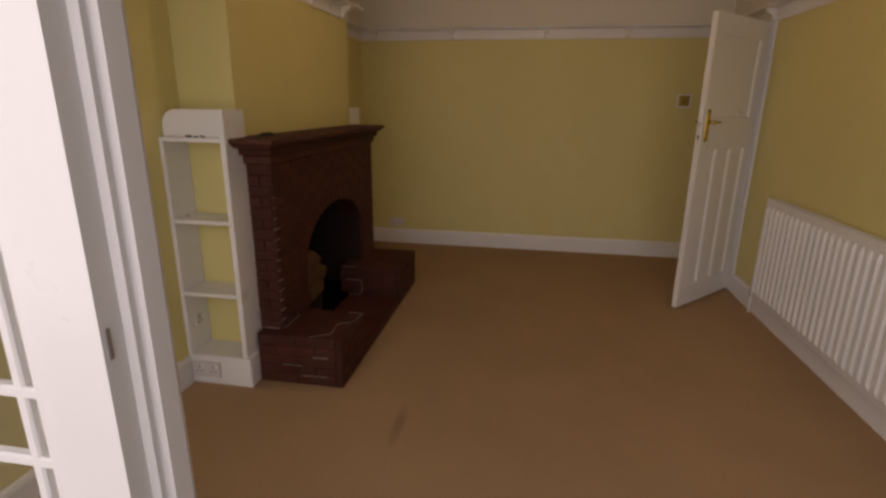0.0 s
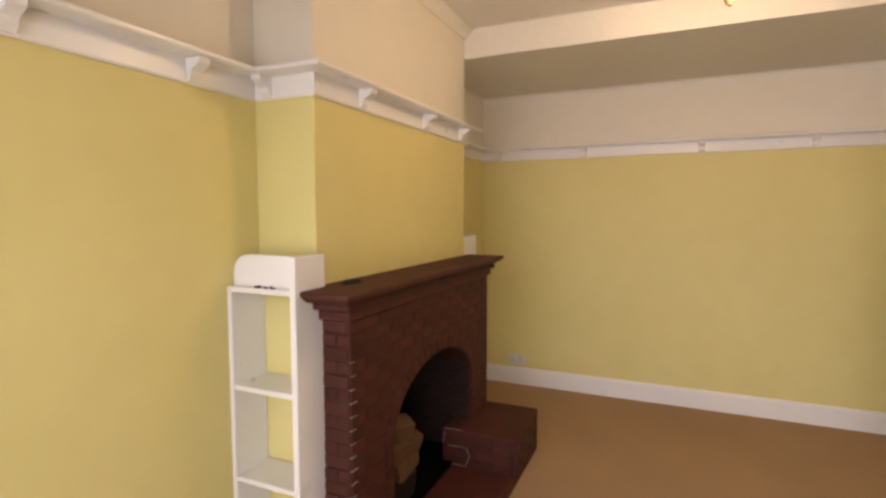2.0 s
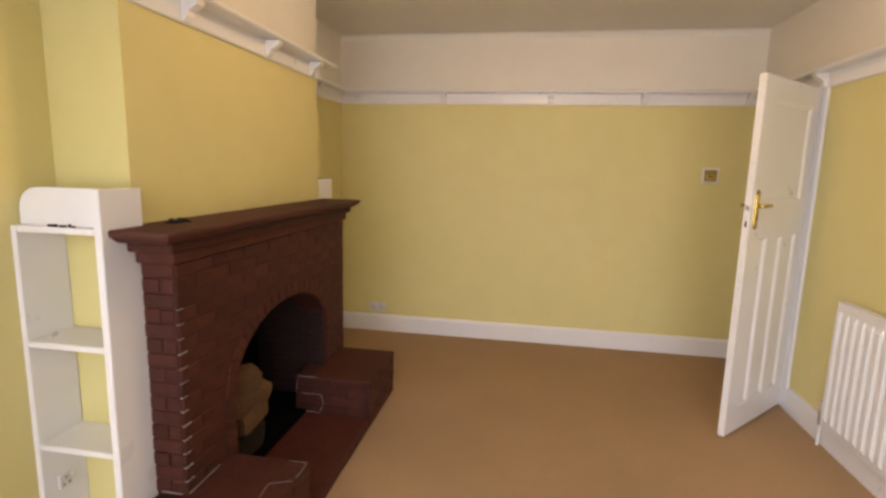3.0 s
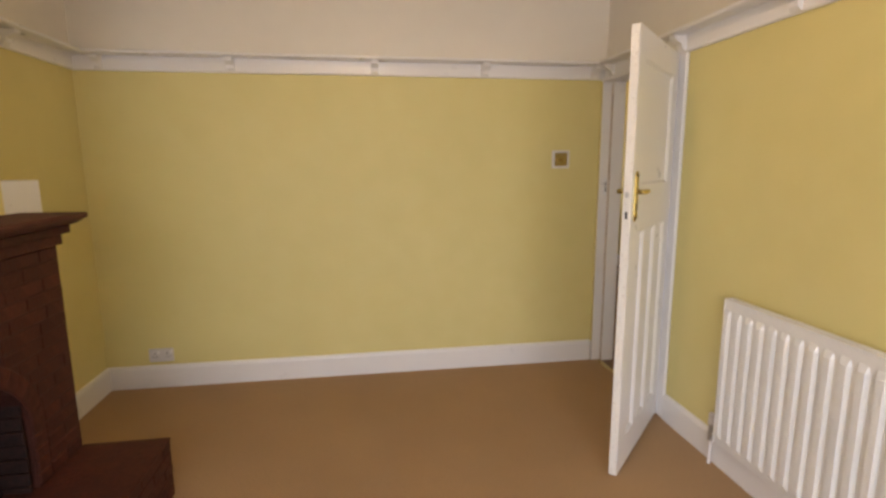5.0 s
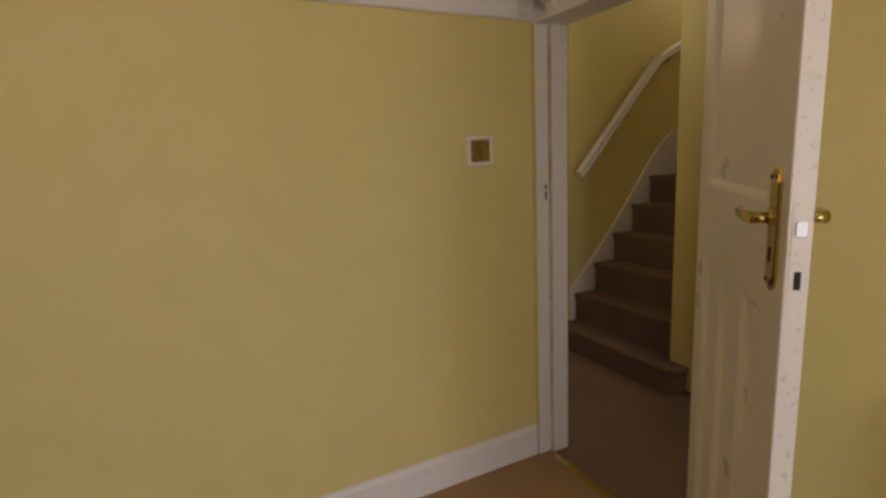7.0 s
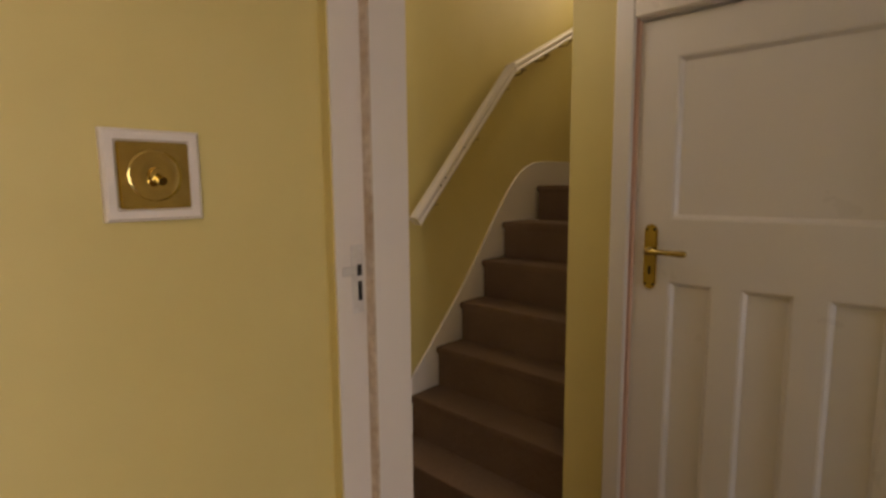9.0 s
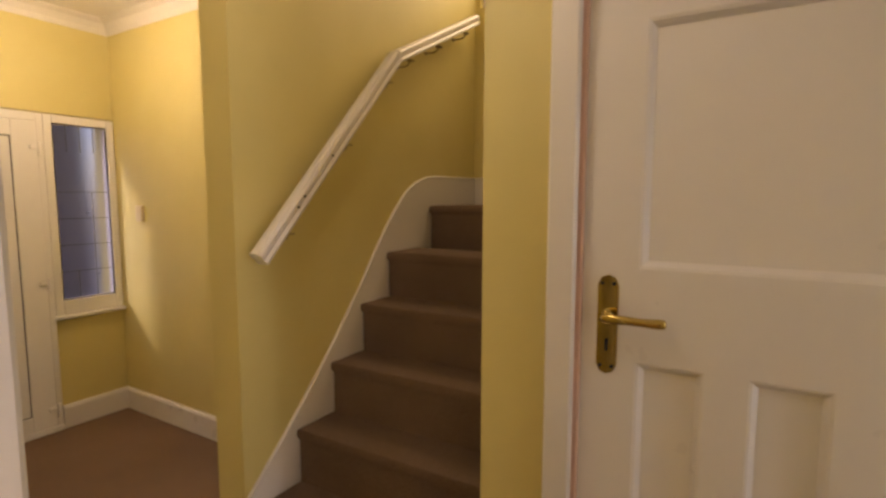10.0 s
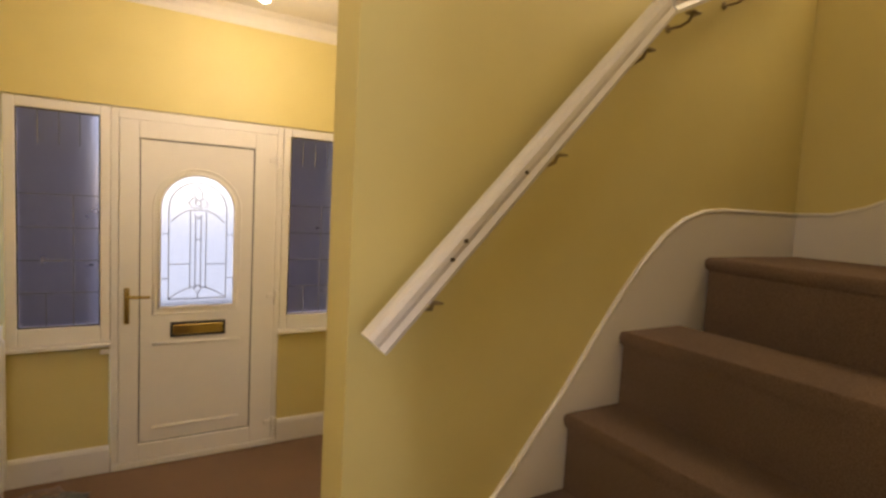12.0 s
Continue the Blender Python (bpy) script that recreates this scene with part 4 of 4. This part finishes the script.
z7 = Z1 + RISE * 6
tread("step", [PIV, (2.75, 0.60), (2.766, 1.062), (2.235, 1.062)], z7 - RISE - 0.05, z7, "winder step at the turn")
tread("step", [PIV, (2.766, 0.10), (2.766, 0.80)], z7 - 0.05, z7 + RISE, "winder step at the turn")
for n in range(3):
    y = 0.16 - n * 0.2
    tread("step", [(2.024, y), (2.024, y - 0.26), (2.766, y - 0.26), (2.766, y)], z7 + RISE * (n + 1) - 0.05, z7 + RISE * (n + 2))
# wall strings
top = [(1.075, 0.395), (1.25, 0.565), (1.472, 0.80), (1.68, 1.045), (1.80, 1.205), (1.87, 1.295), (1.95, 1.385), (2.035, 1.463), (2.12, 1.513), (2.215, 1.54), (2.32, 1.549), (2.765, 1.552)]


def string_board(pts, lo, x_axis, a0, a1):
    bm = bmesh.new()
    for (u0, v0), (u1, v1) in zip(pts, pts[1:]):
        plate(bm, [(u0, v0 - lo), (u1, v1 - lo), (u1, v1), (u0, v0)], a0, a1, "y" if x_axis else "x")
    bmesh.ops.remove_doubles(bm, verts=bm.verts, dist=0.0005)
    return bm


part("string", string_board(top, 0.40, True, RY0 - 0.014, RY0), WHITE, stairs, "white painted wall string, swept up at the turn")
bm = bmesh.new()
bead(bm, [(u, RY0 - 0.009, v + 0.002) for u, v in top], 0.0085, segs=10)
part("string_bead", bm, WHITE, stairs, smooth=True)
end = [(1.06, 1.552), (0.95, 1.556), (0.86, 1.580), (0.76, 1.625), (0.6, 1.72), (0.3, 1.93), (-0.6, 2.8)]
part("string", string_board(end, 0.42, False, SX - 0.014, SX), WHITE, stairs)
bm = bmesh.new()
bead(bm, [(SX - 0.009, u, v + 0.002) for u, v in end], 0.0085, segs=10)
part("string_bead", bm, WHITE, stairs, smooth=True)

# ---- handrail ----
rail = thing("handrail", (1.09, 0.99, 1.23), "white painted grooved handrail on metal brackets", "handrail")
RSEC = [(-0.026, -0.030), (0.022, -0.030), (0.026, -0.020), (0.020, -0.006), (0.026, 0.006), (0.027, 0.020), (0.020, 0.031), (0.006, 0.036), (-0.010, 0.035), (-0.022, 0.029), (-0.028, 0.016), (-0.026, 0.004), (-0.019, -0.006), (-0.026, -0.020)]


def rail_run(p, q, r=1.0):
    p, q = Vector(p), Vector(q)
    d = (q - p).normalized()
    side = Vector((0, -1, 0))
    up = side.cross(d).normalized()
    if up.z < 0:
        up = -up
    return loft(bmesh.new(), [[e + side * u * r + up * (v * 0.88 + 0.004) * r for u, v in RSEC] for e in (p, q)])


K = (1.855, 0.99, 2.050)
part("lower_rail", rail_run((1.095, 0.99, 1.238), K), WHITE, rail, "chipped white lower length")
for x, dz in ((1.245, 0.010), (1.275, 0.016), (1.42, 0.012)):
    z = 1.238 + (x - 1.095) * 1.068 + dz
    part("paint_chip", boxes((x - 0.005, x + 0.005, 0.9618, 0.9650, z - 0.004, z + 0.004), bev=0.001), BARK, rail, "dark chip in the white paint")
part("upper_rail", rail_run((K[0] + 0.012, 0.99, K[2] + 0.004), (2.62, 0.99, 2.425), 0.92), WHITE, rail, "glossy white upper length")
for x, z in ((1.22, 1.336), (1.53, 1.667), (1.80, 1.956), (1.97, 2.085), (2.22, 2.208), (2.5, 2.346)):
    bm = bmesh.new()
    tube(bm, (x + 0.008, RY0, z - 0.038), (x + 0.008, RY0 - 0.004, z - 0.038), 0.011, segs=12)
    bead(bm, [(x + 0.008, RY0 - 0.003, z - 0.038), (x + 0.007, RY0 - 0.045, z - 0.042), (x + 0.004, RY0 - 0.070, z - 0.036), (x, 0.99, z - 0.018)], 0.0038)
    box(bm, x - 0.018, x + 0.018, 0.978, 1.002, z - 0.022, z - 0.018)
    part("bracket", bm, BRACKET, rail, "small bent bracket of dull metal", smooth=True)

# ---- front door and side windows ----
bm = boxes((HX, VX, FY, FY + 0.26, 1.945, 2.8), (HX, 0.535, FY, FY + 0.26, 0, 0.70), (1.41, VX, FY, FY + 0.26, 0, 0.70), (EX - 0.2, HX, FY, FY + 0.26, 0, 2.8), (VX, VX + 0.2, FY, FY + 0.26, 0, 2.8))
setting("wall_front", bm, YELLOW, "yellow painted front wall round the door and side windows")
FD = FY - 0.016
fd = thing("door_3", (0.97, FY, 0), "white plastic front door with an arched leaded glass light", "door", kind="structure")
part("door_frame", boxes((0.545, 0.578, FD, FY + 0.06, 0, 1.935), (1.372, 1.405, FD, FY + 0.06, 0, 1.935), (0.578, 1.372, FD, FY + 0.06, 1.885, 1.935), bev=0.003), UPVC, fd)
part("door_sill", boxes((0.545, 1.405, FD - 0.012, FY + 0.06, 0, 0.035), bev=0.004), UPVC, fd)
part("sash", boxes((0.580, 0.672, FD - 0.006, FY + 0.05, 0.037, 1.883), (1.247, 1.370, FD - 0.006, FY + 0.05, 0.037, 1.883), (0.672, 1.247, FD - 0.006, FY + 0.05, 0.037, 0.130), (0.672, 1.247, FD - 0.006, FY + 0.05, 1.792, 1.883), bev=0.004), UPVC, fd)
part("gasket", boxes((0.672, 0.677, FD + 0.004, FD + 0.012, 0.13, 1.792), (1.242, 1.247, FD + 0.004, FD + 0.012, 0.13, 1.792), (0.677, 1.242, FD + 0.004, FD + 0.012, 0.13, 0.135), (0.677, 1.242, FD + 0.004, FD + 0.012, 1.787, 1.792)), DARK, fd)
GX0, GX1, GZ0, GZS = 0.765, 1.148, 0.882, 1.43
GR = (GX1 - GX0) / 2
GC = (GX0 + GX1) / 2


def arch_ring(inset, n=16):
    r = GR - inset
    zs = GZS
    return [(GC - r * math.cos(math.pi * i / n), zs + r * math.sin(math.pi * i / n)) for i in range(n + 1)]


# moulded panel with the arched hole
bm = bmesh.new()
for x0, x1, z0, z1 in ((0.677, GX0, 0.135, GZS), (GX1, 1.242, 0.135, GZS), (GX0, GX1, 0.135, GZ0), (0.677, GX0, GZS, 1.787), (GX1, 1.242, GZS, 1.787)):
    box(bm, x0, x1, FD + 0.006, FD + 0.036, z0, z1)
ar = arch_ring(0)
for (a, za), (b, zb) in zip(ar, ar[1:]):
    plate(bm, [(a, za), (b, zb), (b, 1.787), (a, 1.787)], FD + 0.006, FD + 0.036, "y")
part("panel", bm, UPVC, fd)


def bead_path(pts, r, y):
    bm = bmesh.new()
    return bead(bm, [(a, y, za) for a, za in pts], r, segs=8)


edge = [(GX0, GZ0)] + ar + [(GX1, GZ0), (GX0, GZ0)]
part("glass_bead", bead_path(edge, 0.009, FD + 0.006), UPVC, fd, smooth=True)
outer = [(GX0 - 0.028, GZ0 - 0.035)] + [(GC + (x - GC) * 1.15, GZS + (z - GZS) * 1.15) for x, z in ar] + [(GX1 + 0.028, GZ0 - 0.035), (GX0 - 0.028, GZ0 - 0.035)]
part("moulding", bead_path(outer, 0.005, FD + 0.006), UPVC, fd, smooth=True)
for z in (0.68, 0.21):
    part("moulding", bead_path([(0.735, z), (1.185, z)], 0.008, FD + 0.006), UPVC, fd, smooth=True)
gl_pts = [(GX0, GZ0)] + ar + [(GX1, GZ0)]
g = part("glass", plate(bmesh.new(), gl_pts, FD + 0.018, FD + 0.022, "y"), FROST, fd, "bright frosted leaded glass")
lead = bmesh.new()
ly = FD + 0.016


def came(pts, r=0.0024):
    bead(lead, [(a, ly, za) for a, za in pts], r, segs=6)


ins = 0.045
came([(GX0 + ins, GZ0 + ins)] + arch_ring(ins) + [(GX1 - ins, GZ0 + ins), (GX0 + ins, GZ0 + ins)], 0.0028)
for sgn in (-1, 1):
    came([(GC + sgn * 0.040, GZ0 + 0.10), (GC + sgn * 0.040, GZS - 0.01)])
    came([(GC + sgn * 0.014, GZ0 + 0.11), (GC + sgn * 0.014, GZS - 0.04)])
    came([(GC + sgn * 0.002, GZ0 + 0.115), (GC + sgn * 0.05, GZ0 + 0.105), (GC + sgn * 0.10, GZ0 + 0.08), (GX0 + ins if sgn < 0 else GX1 - ins, GZ0 + ins)])
    came([(GC, GZS - 0.005), (GC + sgn * 0.05, GZS - 0.008), (GC + sgn * 0.10, GZS - 0.035), (GC + sgn * 0.135, GZS - 0.075)])
    came([(GC, GZS + 0.005), (GC + sgn * 0.035, GZS + 0.01), (GC + sgn * 0.05, GZS + 0.035), (GC + sgn * 0.03, GZS + 0.06), (GC + sgn * 0.012, GZS + 0.05), (GC + sgn * 0.022, GZS + 0.085), (GC, GZS + 0.125)])
    came([(GC + sgn * 0.04, GZ0 + 0.24), (GX0 + ins if sgn < 0 else GX1 - ins, GZ0 + 0.24)])
    came([(GX0 if sgn < 0 else GX1, GZS - 0.14), (GC + sgn * (GR - ins), GZS - 0.14)])
    came([(GX0 if sgn < 0 else GX1, GZ0 + 0.16), (GC + sgn * (GR - ins), GZ0 + 0.16)])
came([(GC - 0.02, GZS + 0.03), (GC, GZS + 0.015), (GC + 0.02, GZS + 0.03), (GC, GZS + 0.055), (GC - 0.02, GZS + 0.03)])
came([(GC - 0.02, GZS - 0.03), (GC, GZS - 0.055), (GC + 0.02, GZS - 0.03)])
came([(GC - 0.014, GZS - 0.16), (GC, GZS - 0.175), (GC + 0.014, GZS - 0.16)])
came([(GC - 0.02, GZ0 + 0.10), (GC, GZ0 + 0.125), (GC + 0.02, GZ0 + 0.10), (GC, GZ0 + 0.075), (GC - 0.02, GZ0 + 0.10)])
came([(GC, GZ0 + 0.075), (GC, GZ0 + ins)])
part("lead_came", lead, LEAD, fd, "grey lead pattern in the glass")
# letter plate, handle, hinges
lp = part("letter_plate", boxes((0.822, 1.105, FD - 0.004, FD + 0.006, 0.716, 0.800), bev=0.003), DARK, fd, "brass letter flap in a black surround")
part("flap", boxes((0.834, 1.093, FD - 0.010, FD - 0.003, 0.730, 0.786), bev=0.004), BRASS, lp, "brass flap")
hd = part("door_handle", boxes((0.603, 0.629, FD - 0.018, FD - 0.006, 0.805, 1.0), bev=0.005), BRASS, fd, "dull brass lever handle")
part("lever", tubes(((0.616, FD - 0.016, 0.955), (0.616, FD - 0.05, 0.955), 0.009), ((0.616, FD - 0.05, 0.955), (0.725, FD - 0.05, 0.952), 0.009, 0.007)), BRASS, hd)
for z in (1.735, 0.93, 0.145):
    hg = part("hinge", boxes((1.330, 1.402, FD - 0.014, FD, z - 0.014, z + 0.014), bev=0.004), UPVC, fd)
    part("knuckle", tubes(((1.380, FD - 0.020, z - 0.050), (1.380, FD - 0.020, z + 0.026), 0.012), ((1.380, FD - 0.020, z + 0.026), (1.380, FD - 0.020, z + 0.034), 0.012, 0.006), segs=14), UPVC, hg)


def side_window(name, x0, x1, words):
    ob = thing(name, ((x0 + x1) / 2, FY, 0.7), words, "window", kind="structure")
    f0, f1, z0, z1 = FD, FY + 0.06, 0.715, 1.935
    gx0, gx1 = x0 + 0.045, x1 - 0.045
    part("window_frame", boxes((x0, gx0, f0, f1, z0, z1), (gx1, x1, f0, f1, z0, z1), (gx0, gx1, f0, f1, z0, 0.805), (gx0, gx1, f0, f1, 1.885, z1), bev=0.004), UPVC, ob)
    part("window_sill", boxes((x0 - 0.01, x1 + 0.002, f0 - 0.03, f1, z0 - 0.022, z0 - 0.001), bev=0.004), UPVC, ob)
    part("gasket", boxes((gx0, gx0 + 0.006, f0 + 0.008, f0 + 0.016, 0.805, 1.885), (gx1 - 0.006, gx1, f0 + 0.008, f0 + 0.016, 0.805, 1.885), (gx0, gx1, f0 + 0.008, f0 + 0.016, 0.805, 0.811), (gx0, gx1, f0 + 0.008, f0 + 0.016, 1.879, 1.885)), DARK, ob)
    p = part("pane", boxes((gx0, gx1, f0 + 0.018, f0 + 0.022, 0.805, 1.885)), OBSCURE, ob, "smoky obscure leaded pane")
    p.visible_shadow = False
    bm = bmesh.new()
    for z in (0.98, 1.145, 1.31, 1.475):
        box(bm, gx0, gx1, f0 + 0.0155, f0 + 0.018, z - 0.002, z + 0.002)
    for k in (1, 2):
        x = gx0 + (gx1 - gx0) * k / 3
        box(bm, x - 0.002, x + 0.002, f0 + 0.0155, f0 + 0.018, 0.805, 0.98 if k == 1 else 1.475)
    for k in (1, 2, 3):
        x = gx0 + (gx1 - gx0) * k / 4
        box(bm, x - 0.002, x + 0.002, f0 + 0.0155, f0 + 0.018, 1.72, 1.885)
    part("lead_came", bm, LEAD, ob)


side_window("window_2", HX + 0.03, 0.543, "white plastic side window of smoky leaded glass")
side_window("window_3", 1.407, VX - 0.004, "white plastic side window of smoky leaded glass")
part("window_latch", boxes((0.508, 0.53, FD - 0.014, FD, 1.40, 1.43), (0.512, 0.52, FD - 0.022, FD - 0.014, 1.385, 1.43), bev=0.002), UPVC, bpy.data.objects["window_2"])
part("window_latch", boxes((0.500, 0.555, FD - 0.022, FD, 0.655, 0.678), (0.540, 0.556, FD - 0.030, FD - 0.02, 0.645, 0.69), bev=0.003), UPVC, bpy.data.objects["window_2"])

# porch outside: low piers of dark brick beside the door
porch = thing("porch", (0.97, 4.2, 0), "dark brick porch piers outside the front door", "porch")
part("pier", boxes((-0.6, 0.41, 4.10, 4.3, -0.02, 2.2)), PORCH, porch)
part("pier", boxes((1.40, 2.02, 4.10, 4.3, -0.02, 2.2)), PORCH, porch)

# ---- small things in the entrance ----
# the second lamp is an added fixture for the hall's fill light
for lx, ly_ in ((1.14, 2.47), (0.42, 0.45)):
    lamp = thing("ceiling_lamp", (lx, ly_, HC), "small white ceiling lamp with a bare warm bulb, lit; the one in the hall is added", "lamp", "ceiling lamps")
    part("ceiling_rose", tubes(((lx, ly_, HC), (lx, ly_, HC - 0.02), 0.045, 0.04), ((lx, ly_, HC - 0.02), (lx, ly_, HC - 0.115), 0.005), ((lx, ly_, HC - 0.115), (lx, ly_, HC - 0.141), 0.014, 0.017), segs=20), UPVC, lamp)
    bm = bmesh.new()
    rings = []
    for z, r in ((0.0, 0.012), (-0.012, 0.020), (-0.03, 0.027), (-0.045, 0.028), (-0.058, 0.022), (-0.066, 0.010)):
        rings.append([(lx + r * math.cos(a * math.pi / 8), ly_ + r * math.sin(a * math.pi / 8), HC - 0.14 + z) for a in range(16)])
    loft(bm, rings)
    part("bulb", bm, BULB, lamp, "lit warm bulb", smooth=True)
bell = thing("door_chime", (VX, 2.96, 1.34), "small beige plastic box on the entrance wall", "door chime")
part("cover", boxes((VX - 0.022, VX - 0.001, 2.925, 2.995, 1.29, 1.39), bev=0.006, segs=2), BEIGE, bell)
for i, (x, y, a, w, d, m, words) in enumerate(((0.26, 3.06, 20, 0.21, 0.15, PAPER, "crumpled printed leaflet lying on the hall carpet"), (0.36, 2.98, -15, 0.20, 0.14, PAPERB, "dark glossy leaflet lying on the hall carpet"), (0.22, 2.96, 40, 0.21, 0.14, PAPER, "printed leaflet lying on others on the carpet"))):
    ob = thing("leaflet", (x, y, 0), words, "leaflet", "post behind the door")
    bm = bmesh.new()
    m4 = pose(x, y, 0.004 + 0.006 * i, 0, 0, a)
    g0 = [[m4 @ Vector((w * (u / 6 - 0.5), d * (v / 4 - 0.5), 0.010 * math.sin(u * 1.3 + v) * (0.4 + 0.1 * u) + 0.012)) for u in range(7)] for v in range(5)]
    vs = [[bm.verts.new(p) for p in row] for row in g0]
    for r0, r1 in zip(vs, vs[1:]):
        for k in range(6):
            bm.faces.new((r0[k], r0[k + 1], r1[k + 1], r1[k]))
    bmesh.ops.solidify(bm, geom=bm.faces[:], thickness=0.002)
    part("sheet", bm, m, ob)

# ---- bricks of the fireplace ----
brick_mesh = {}


def brick(size, at, paint=BRICK):
    """One painted briquette; alike ones share a mesh."""
    key = (*(round(s, 3) for s in size), paint.name)
    if key not in brick_mesh:
        bm = bmesh.new()
        a, b, c = (s / 2 for s in key[:3])
        box(bm, -a, a, -b, b, -c, c, bev=min(0.004, min(a, b, c) * 0.5))
        bmesh.ops.recalc_face_normals(bm, faces=bm.faces)
        me = bpy.data.meshes.new("brick")
        bm.to_mesh(me)
        bm.free()
        me.materials.append(paint)
        brick_mesh[key] = me
    ob = new("brick", brick_mesh[key])
    ob.parent = fire
    ob.matrix_parent_inverse = fire.matrix_world.inverted()
    ob.location = at
    return ob


rnd = random.Random(11)
CH, JT, BLEN = 0.0525, 0.005, 0.205


def course(axis, fixed, u0, u1, z, shift, depth, h=CH, paint=BRICK):
    """Bricks from u0 to u1 along y (axis x faces +x) or along x; sits proud of fixed."""
    u = u0
    first = BLEN * 0.5 if shift else BLEN
    while u < u1 - 0.012:
        step = first if u == u0 else BLEN
        v = min(u + step, u1)
        if u1 - v < 0.045:
            v = u1
        w = v - u - JT
        if w > 0.015:
            j = rnd.uniform(-0.0015, 0.002)
            c = (u + v) / 2
            if axis == "x":
                brick((depth, w, h - JT), (fixed - depth / 2 + 0.0016 + j * 0.5, c, z + h / 2), paint)
            else:
                brick((w, depth, h - JT), (c, fixed + depth / 2 - 0.004 - j, z + h / 2), paint)
        u = v


for k in range(21):
    z = ST - (k + 1) * CH
    if z < -0.001:
        break
    zm = z + CH / 2
    half = AH + 0.078
    if zm < ASP:
        cut = half
    elif zm < ASP + ARI + 0.078:
        cut = half * math.sqrt(max(0, 1 - ((zm - ASP) / (ARI + 0.078)) ** 2))
    else:
        cut = 0
    if zm > HT:
        course("y", S0, BX, FX - 0.004, z, k % 2, 0.03)
        if cut:
            course("x", FX, S0, AY - cut, z, k % 2, 0.03)
            course("x", FX, AY + cut, S1, z, k % 2, 0.03)
        else:
            course("x", FX, S0, S1, z, k % 2, 0.03)
# arch ring
NV = 23
for i in range(NV):
    a = math.pi * (i + 0.5) / NV
    ca, sa = math.cos(a), math.sin(a)
    c = Vector((FX - 0.012, AY - (AH + 0.037) * ca, ASP + (ARI + 0.037) * sa))
    ob = brick((0.034, 0.058 if sa > 0.5 else 0.048, 0.068), c)
    nrm = math.atan2(sa / ARI, -ca / AH)
    ob.rotation_euler = (nrm - math.pi / 2, 0, 0)
for s in (-1, 1):
    for k in range(5):
        z = HT + k * 0.0485
        brick((0.034, 0.068, 0.042), (FX - 0.012, AY + s * (AH + 0.039), z + 0.024))
# courses inside the fire's far cheek
for k in range(14):
    course("y", FB1 - 0.0215, WX + 0.03, BX + 0.15, 0.07 + k * CH, k % 2, 0.012, paint=CHEEK)
# plinths
PH = HT / 5
for k in range(5):
    z = k * PH
    course("x", HXF, H0, PS, z, k % 2, 0.03, PH)
    course("x", HXF, PN, H1, z, k % 2, 0.03, PH)
    course("y", H0, -2.93, HXF - 0.03, z, k % 2, 0.03, PH)
    course("y", PN, -2.92, HXF - 0.03, z, k % 2, 0.03, PH)
# smooth painted tops of the plinths
for y0, y1 in ((H0, PS), (PN, H1)):
    part("plinth_top", boxes((FX + 0.001, HXF + 0.003, y0 - 0.003, y1 + 0.003, HT - 0.012, HT), bev=0.005, segs=2), BRICK, fire)
